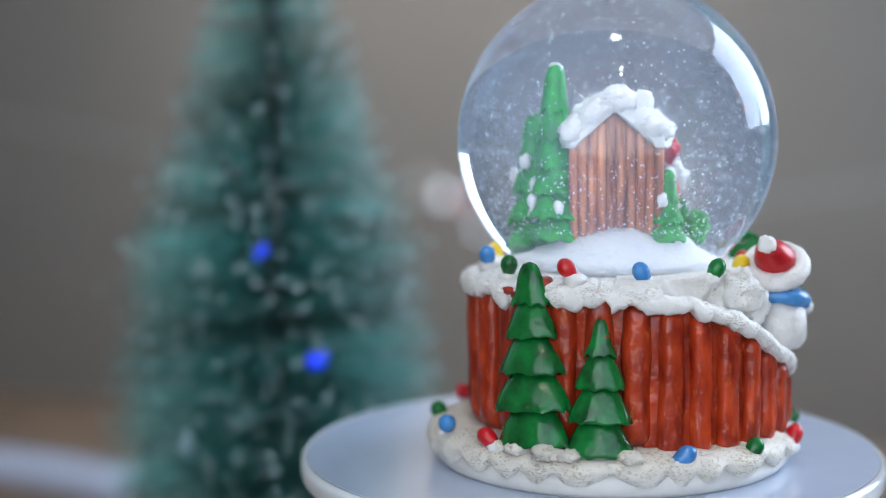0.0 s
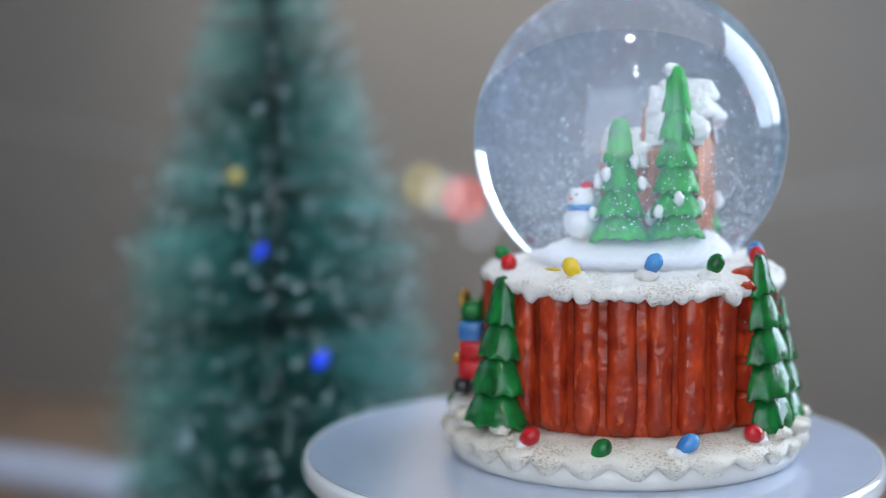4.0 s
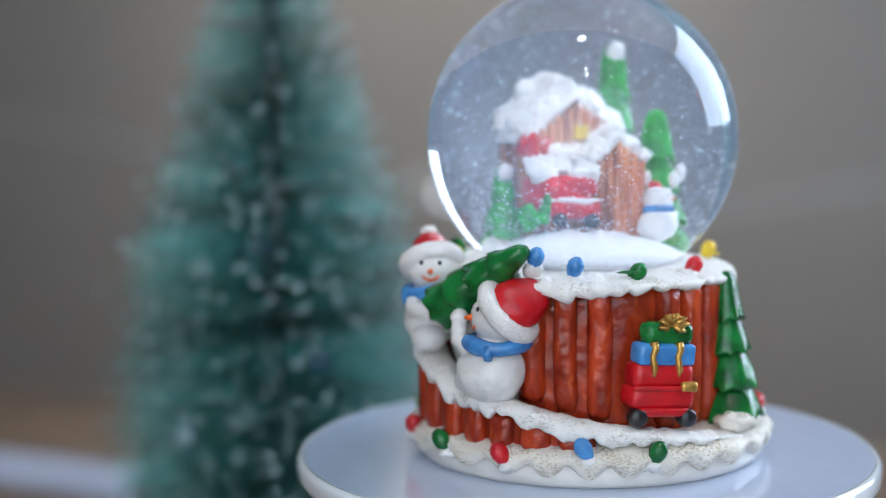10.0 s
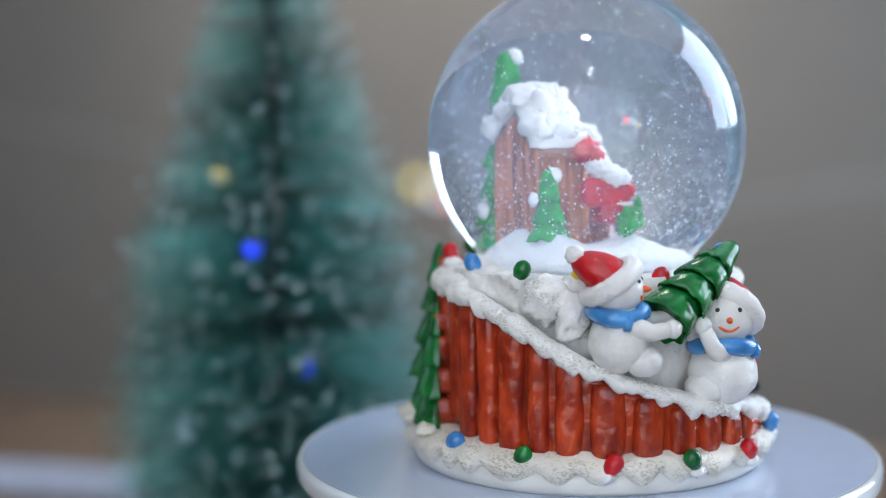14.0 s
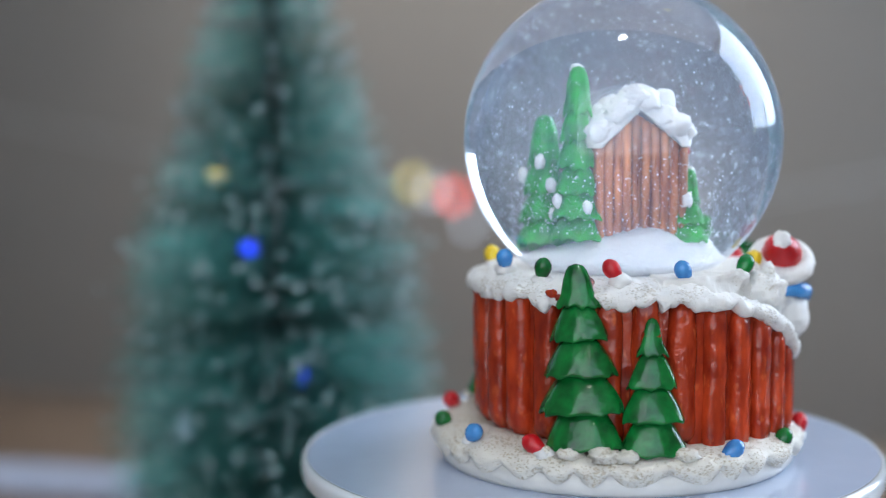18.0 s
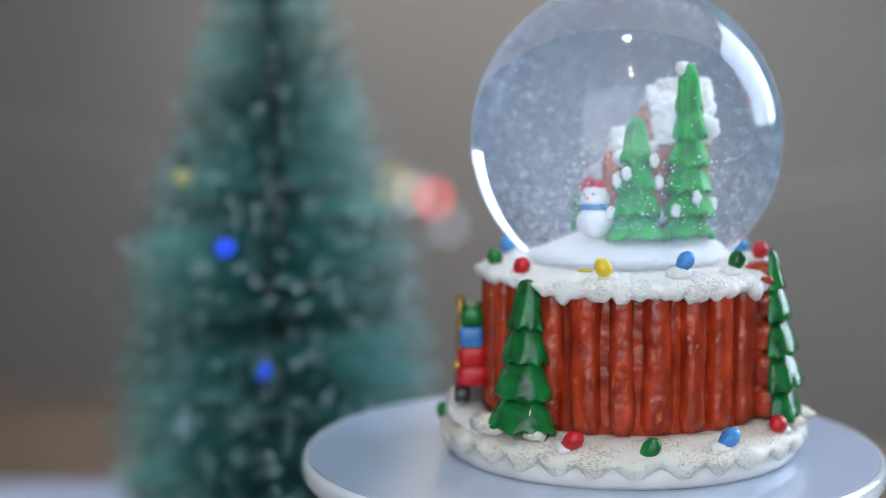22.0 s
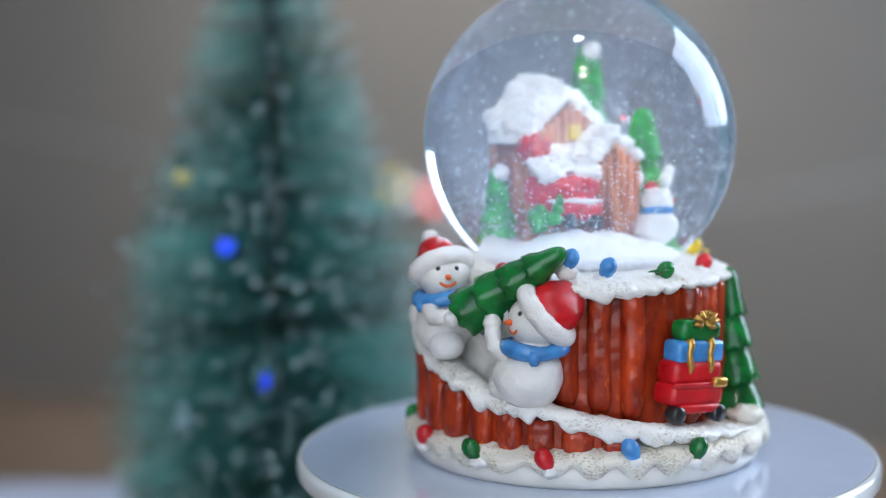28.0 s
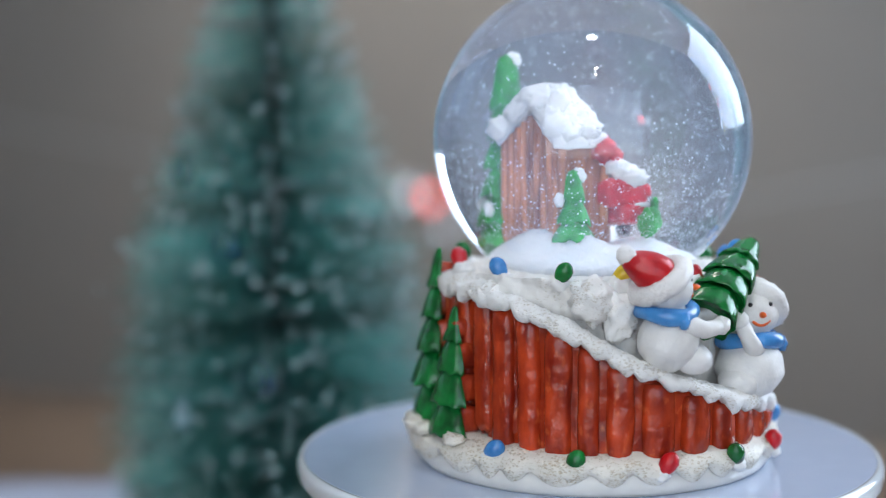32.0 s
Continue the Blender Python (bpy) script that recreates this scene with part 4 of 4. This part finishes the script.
inside("shed_roof", shed_roof(), M_FROST, cabin, "lumpy snow covered side roof")
inside("red_bow", join(ball((7.9, -3.6, -1.4), (1.7, 2.0, 1.9), 18, 11, 0.8, 1), ball((6.6, -2.0, -1.2), (1.5, 1.5, 1.2), 16, 10, 0.8, 2), ball((8.2, -1.6, -2.4), (1.1, 1.3, 1.5), 14, 9, 0.8, 6)), M_RED_IN, cabin, "red bow")
little_truck = inside("little_truck", join(block(10.4, 6.0, 3.4, 1.0, pose(4.2, 2.0, -11.6)), block(9.4, 8.2, 4.8, 1.2, pose(4.8, 0.4, -8.4))), M_RED_IN, None, "small red truck parked by the cabin")
for wx in (1.2, 7.2):
    inside("wheel", tube([(wx, 4.6, -13.6), (wx, 5.6, -13.6)], 1.25, 12), M_BLACK, little_truck)
inside("snow_load", join(ball((4.0, 4.3, -10.3), (4.9, 1.0, 0.6), 16, 8, 0.6, 2), ball((8.4, 3.0, -10.2), (1.2, 2.2, 0.6), 12, 8, 0.6, 4)), M_FROST, little_truck)
for k in range(5):
    inside("red_bundle", ball((0.6 + 1.9 * k, 3.6 + 0.4 * math.sin(k * 2.1), -8.0 + 0.4 * math.sin(k * 1.7)), (1.25, 1.3, 1.3), 12, 8, 0.6, k), M_RED_IN, little_truck)
inside("wreath", ball(polar(12, 12.3, -13.4), (2.0, 1.9, 2.3), 18, 11, 0.5, 5), M_GREEN_LIT, little_truck, "round green wreath")
inside("bush", join(*[ball(polar(24 + 2 * k, 11.6 - 0.3 * k, -13.4 + 1.5 * k), (1.4 - 0.35 * k, 1.3 - 0.3 * k, 1.2), 12, 8, 0.5, 3 + k) for k in range(3)]), M_GREEN_LIT, little_truck, "small green bush")
mini = inside("little_snowman", join(ball(polar(143, 12.2, -14.2), (3.4, 3.4, 2.9), 18, 11, 0.10, 1), ball(polar(143, 12.2, -10.2), (2.5, 2.5, 2.2), 16, 10, 0.10, 2)), M_FROST, None, "small white snowman with a blue scarf")
inside("hat_brim", tube([polar(143, 12.2, -8.6) + Vector((1.6 * math.cos(t), 1.6 * math.sin(t), 0)) for t in np.linspace(0, 2 * math.pi, 17)], 0.45, 8, False), M_FROST, mini)
inside("hat_cap", ball(polar(146, 11.4, -7.9), (1.15, 1.15, 1.0), 12, 8, 0.3, 7), M_RED_IN, mini, "red hat")
cm = polar(143, 12.2, -11.6)
inside("scarf", tube([cm + Vector((2.0 * math.cos(t), 2.0 * math.sin(t), 0)) for t in np.linspace(0, 2 * math.pi, 17)], 0.7, 8, False), M_BLUE, mini)
fm = polar(135, 1, 0)
inside("nose", tube([polar(143, 12.2, -10.0) + fm * 2.0, polar(143, 12.2, -10.0) + fm * 3.1], [0.4, 0.15], 6), M_ORANGE, mini)
for sg in (-1, 1):
    inside("eye", ball(polar(143, 12.2, -9.4) + fm * 1.95 + polar(225, 0.8 * sg, 0), 0.3, 6, 5), M_BLACK, mini)

# glitter drifting in the water
rf = random.Random(11)
flakes = []
for i in range(5200):
    while True:
        p = Vector((rf.uniform(-1, 1), rf.uniform(-1, 1), rf.uniform(-1, 1))) * 29
        if i % 2 == 0:
            p.z = -16 + 14 * rf.random() ** 2.5
        if p.length < 28.5 and p.z > -16.5:
            break
    s = rf.choice((0.09, 0.11, 0.13, 0.17, 0.24))
    n = Vector((rf.uniform(-1, 1), rf.uniform(-1, 1), rf.uniform(-1, 1))).normalized()
    x = n.orthogonal().normalized() * s
    y = n.cross(x)
    n = n * s * 0.4
    flakes.append(([tuple(p + x), tuple(p + y), tuple(p - x), tuple(p - y), tuple(p + n), tuple(p - n)], [(0, 1, 4), (1, 2, 4), (2, 3, 4), (3, 0, 4), (1, 0, 5), (2, 1, 5), (3, 2, 5), (0, 3, 5)]))
tagged(inside("snowflakes", join(*flakes), M_FLAKE, None, "tiny white flakes drifting in the water"), kind="stuff")

# ---- bottle-brush tree behind ----
tree_c = ray_point(488, 441, 0.47)
tree_top_z = ray_point(492, -420, 0.47).z
bt = thing("bottle_brush_tree", "frosted teal green bottle-brush Christmas tree, out of focus", "christmas tree", m=pose(tree_c.x, tree_c.y, CLOTH_Z))
H = tree_top_z - CLOTH_Z
part("wooden_base", lathe([(0.0005, 0.0), (0.026, 0.0), (0.028, 0.004), (0.024, 0.016), (0.006, 0.020), (0.0005, 0.020)], 32), M_TABLE, bt)
part("trunk", tube([(0, 0, 0.012 + (H - 0.012) * i / 12) for i in range(13)], [0.0030] * 12 + [0.001], 10), M_WIRE, bt, "dark twisted wire stem")


brush_profile = table_of([(tree_z - CLOTH_Z, r) for tree_z, r in sorted((ray_point(488, py, 0.47).z, r) for py, r in
                          ((-430, 0.003), (-200, 0.0105), (0, 0.0180), (110, 0.0250), (250, 0.0310), (440, 0.0420), (600, 0.0460), (800, 0.0485), (1150, 0.0500)))])

rb = random.Random(5)
bv, bf, tv, tf = [], [], [], []
for i in range(16500):
    t = rb.random() ** 0.48
    z = H - t * (H - 0.03)
    z = 0.0028 * round(z / 0.0028) + rb.gauss(0, 0.0011)
    R = brush_profile(z) * (rb.uniform(0.80, 1.02) if rb.random() < 0.85 else rb.uniform(1.0, 1.14))
    an = rb.uniform(0, 2 * math.pi)
    d = Vector((math.cos(an), math.sin(an), rb.uniform(-0.08, 0.14)))
    p0 = Vector((0, 0, z))
    p1 = p0 + d * R
    w = 0.00011
    sd = Vector((-math.sin(an), math.cos(an), 0)) * w
    up = Vector((0, 0, w))
    k = len(bv)
    mid = p0 + d * R * 0.55 + Vector((0, 0, rb.uniform(-0.0012, 0.0012)))
    bv += [tuple(p0 + sd), tuple(p0 - sd), tuple(p0 + up), tuple(mid + sd), tuple(mid - sd), tuple(mid + up), tuple(p1 + sd * 0.6), tuple(p1 - sd * 0.6), tuple(p1 + up * 0.6)]
    bf += [(k, k + 3, k + 4, k + 1), (k + 1, k + 4, k + 5, k + 2), (k + 2, k + 5, k + 3, k), (k + 3, k + 6, k + 7, k + 4), (k + 4, k + 7, k + 8, k + 5), (k + 5, k + 8, k + 6, k + 3), (k + 6, k + 8, k + 7)]
    # oversized pale tip balls stand in for glints that blur into discs
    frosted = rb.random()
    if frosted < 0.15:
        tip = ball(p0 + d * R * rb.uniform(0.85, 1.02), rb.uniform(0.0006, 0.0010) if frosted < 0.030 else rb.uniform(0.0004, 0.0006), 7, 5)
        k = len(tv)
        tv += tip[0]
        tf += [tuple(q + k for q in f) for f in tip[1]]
tagged(part("bristles", (bv, bf), M_BRISTLE, bt, "teal green bristles"), kind="stuff")
tagged(part("frost_glints", (tv, tf), M_TIP, bt, "white frosted bristle tips, enlarged in place of glints"), kind="stuff")

# ---- fairy lights near the wall ----
lights = thing("fairy_lights", "string of coloured fairy lights hanging before the wall", "string lights")
M_CLEAR = material("pale_bulb_cover", (0.70, 0.73, 0.80), 0.2, vary=0.1)
G_LAMP = {"blue": glow("blue_lamp", (0.02, 0.065, 1.0), 0.75), "white": glow("white_lamp", (0.80, 0.88, 1.0), 1.7), "pale": glow("pale_lamp", (0.80, 0.88, 1.0), 0.8), "amber": glow("amber_lamp", (0.70, 0.60, 0.20), 0.08), "yellow": glow("yellow_lamp", (0.9, 0.72, 0.16), 2.0), "red": glow("red_lamp", (1.0, 0.09, 0.08), 4.2)}
# seconds and the turn in degrees of a bulb's glowing face away from the room
OFF = 180
R_ON = ((0, OFF), (1.2, 0), (8.5, OFF), (13.6, 0), (20.3, OFF), (21.7, 0), (24.9, OFF), (25.1, 0), (31.2, OFF), (31.8, 0))
Y_ON = ((0, OFF), (1.6, 60), (8.4, OFF), (9.3, 0), (9.8, OFF), (13.6, 0), (20.3, OFF), (21.7, 60), (25.6, OFF), (26.5, 60), (28.3, OFF), (29.3, 0), (31.3, OFF))
UPPER_BLUE = ((0, 95), (0.4, OFF), (1.3, 120), (2.0, 100), (8.3, OFF), (10.6, 40), (11.7, 140), (12.4, 40), (20.3, OFF), (21.7, 60), (24.1, 140), (24.5, 60), (24.88, OFF), (25.12, 60), (28.2, 140), (30.3, 0), (30.8, OFF))
LOWER_BLUE = ((0, 50), (0.4, OFF), (1.3, 90), (8.2, OFF), (10.9, 115), (11.7, OFF), (12.8, 110), (13.8, 150), (20.2, OFF), (21.8, 122), (28.2, 145), (30.3, 45), (30.8, OFF))
ALWAYS = ((0, 0),)
LIGHTS = ((750, 328, "yellow", Y_ON), (822, 352, "red", R_ON), (785, 345, "white", ALWAYS), (848, 402, "pale", ALWAYS))
turning = []


def lamp(p, color, spans):
    """A bulb whose glowing face turns to the room and away; a pale cover behind and a socket above."""
    r = (0.0055, 0.0055, 0.009)
    piece = ball((0, 0, 0), r, 16, 10)
    me = mesh_from("lamp", piece[0], piece[1], M_CLEAR)
    if color:
        me.materials.append(G_LAMP[color])
        for q in me.polygons:
            q.material_index = 1 if q.center.y < 0.0012 else 0
    ob = part("lamp", me, M_CLEAR, lights, ("glowing " + color + " bulb") if color else "unlit pale bulb")
    ob.location = p
    part("lamp_socket", tube([p + Vector((0, 0, 0.0075)), p + Vector((0, 0, 0.018))], 0.004, 8), M_CABLE, lights)
    if color:
        turning.append((ob, p, spans))


for x, y, color, spans in LIGHTS:
    lamp(ray_point(x, y, 1.78), color, spans)
# the near end of the string, beside and above the globe
NEAR = (((0.250, 0.030, 0.975), "red", R_ON), ((0.256, 0.036, 0.928), "yellow", Y_ON), ((0.236, 0.020, 1.000), "red", R_ON), ((0.020, 0.090, 1.130), "red", R_ON), ((0.090, 0.060, 1.120), "yellow", Y_ON))
for p, color, spans in NEAR:
    lamp(Vector(p), color, spans)
part("cable", tube([(1.30, 0.30, 1.30), (0.60, 0.16, 1.05), (0.256, 0.040, 0.948), (0.250, 0.034, 0.996), (0.236, 0.024, 1.020), (0.16, 0.05, 1.10), (0.090, 0.064, 1.142), (0.020, 0.094, 1.152), (-0.2, 0.3, 1.35)], 0.0008, 6), M_CABLE, lights)
wire = [ray_point(x, y, 1.79) for x, y in ((-60, 200), (300, 270), (560, 330), (660, 330), (750, 310), (785, 328), (822, 335), (848, 385), (1000, 420), (1700, 300))]
part("cable", tube(wire, 0.0012, 6), M_CABLE, lights)

# ---- lights hanging on the bottle-brush tree ----
tree_lights = thing("tree_lights", "small string lights hung on the bottle-brush tree", "string lights")
M_DIM = material("dim_bulb_glass", (0.03, 0.10, 0.10), 0.15, vary=0.2)
M_UNLIT = material("pale_teal_bulb_glass", (0.16, 0.27, 0.30), 0.2, vary=0.5, scale=900)
swinging = []


def tree_lamp(color, spans, way, r):
    """A drop-shaped bulb hung among the bristles; way: seconds and the places that it drifts through."""
    rows = lathe([(r * 0.08, -0.95 * r), (r * 0.55, -0.82 * r), (r * 0.92, -0.4 * r), (r, 0.0), (r * 0.86, 0.6 * r), (r * 0.55, 1.2 * r), (r * 0.35, 1.6 * r), (r * 0.3, 2.0 * r)], 20)
    me = mesh_from("lamp", rows[0], rows[1], M_DIM if color else M_UNLIT)
    if color:
        me.materials.append(G_LAMP[color])
    for q in me.polygons:
        q.material_index = 1 if color and q.center.y < 0.0004 and q.center.z < 0.8 * r else 0
    ob = part("lamp", me, M_DIM, tree_lights, ("small glowing " + color + " bulb") if color else "small unlit pale bulb")
    ob.location = ray_point(*way[0][1:])
    swinging.append((ob, spans, way))


tree_lamp("blue", UPPER_BLUE, ((0, 455, 442, 0.439), (10, 450, 441, 0.439), (13, 447, 440, 0.438), (18, 438, 437, 0.438), (20.2, 432, 436, 0.438), (21.7, 397, 436, 0.441), (32, 399, 433, 0.441)), 0.0029)
tree_lamp("blue", LOWER_BLUE, ((0, 560, 634, 0.439), (8, 562, 632, 0.439), (11, 538, 642, 0.438), (13, 536, 642, 0.438), (15, 527, 660, 0.439), (20.2, 523, 666, 0.441), (21.7, 457, 652, 0.441), (24, 458, 670, 0.438), (32, 458, 674, 0.438)), 0.0031)
tree_lamp("", ALWAYS, ((0, 332, 792, 0.440), (14, 331, 792, 0.440), (19.8, 330, 796, 0.440), (20.5, 328, 746, 0.438), (32, 324, 744, 0.438)), 0.0032)
tree_lamp("amber", Y_ON, ((0, 413, 310, 0.444), (10, 412, 310, 0.444), (17, 375, 309, 0.446), (20.2, 372, 309, 0.446), (21.7, 323, 311, 0.452), (32, 321, 311, 0.452)), 0.0030)
part("cable", tube([ray_point(x, y, d) for x, y, d in ((340, 200, 0.46), (400, 290, 0.437), (430, 370, 0.44), (452, 424, 0.43), (500, 540, 0.44), (558, 616, 0.43), (620, 700, 0.46))], 0.0004, 6), M_WIRE, tree_lights)


# ---- what moves ----
def turn_at(t):
    w = 2 * math.pi / 17.275
    return w * t + 0.01347 * math.sin(w * t) - 0.02865 * (math.cos(w * t) - 1)


def turned(turns):
    """Quick turns between held angles, as seconds and degrees."""
    a = turns[0][1]
    keys = [(0, a)]
    for t, b in turns[1:]:
        keys += [(t - 0.1, a), (t - 0.033, a + (b - a) / 3), (t + 0.033, a + (b - a) * 2 / 3), (t + 0.1, b)]
        a = b
    return keys + [(32, a)]


def motions():
    rows, plate_rows = [], []
    for i in range(161):
        t = i * 0.2
        spin = Matrix.Rotation(turn_at(t), 4, "Z")
        rows.append((t, spin @ pose(0.00239, -0.00505, PLATE_Z)))
        sway = spin @ Vector((0.0003, -0.0006, 0))
        plate_rows.append((t, pose(-0.0034 + sway.x, 0.0021 + sway.y, PLATE_Z)))
    walk(globe, rows)
    walk(stand, plate_rows)
    for ob, p, turns in turning:
        walk(ob, [(t, pose(p.x, p.y, p.z, 0, 0, turn)) for t, turn in turned(turns)])
    for ob, turns, way in swinging:
        rows = []
        for t, turn in turned(turns):
            rows.append((t, pose(*ray_point(*[float(np.interp(t, [w[0] for w in way], [w[i] for w in way])) for i in (1, 2, 3)]), 0, 0, turn)))
        walk(ob, rows)
    walk(ribbon, [(0, pose(-0.26, 0.346, TABLE_Z)), (8.5, pose(-0.26, 0.345, TABLE_Z)), (11, pose(-0.26, 0.334, TABLE_Z, 0, 0, 9)), (14, pose(-0.26, 0.327, TABLE_Z, 0, 0, 17)),
                  (19.6, pose(-0.26, 0.327, TABLE_Z, 0, 0, 18)), (20.5, pose(-0.26, 0.292, TABLE_Z, 0, 0, 30)), (32, pose(-0.26, 0.291, TABLE_Z, 0, 0, 31))])
    walk(lights, [(0, pose(0, 0, 0)), (10, pose(0, 0, 0)), (13, pose(-0.005, 0, 0.002)), (16.5, pose(-0.012, 0, 0.003)), (20, pose(-0.014, 0, 0.003)),
                  (21.6, pose(-0.034, 0, 0.001)), (29, pose(-0.034, 0, 0.001)), (32, pose(-0.037, 0, 0.001))])


motions()
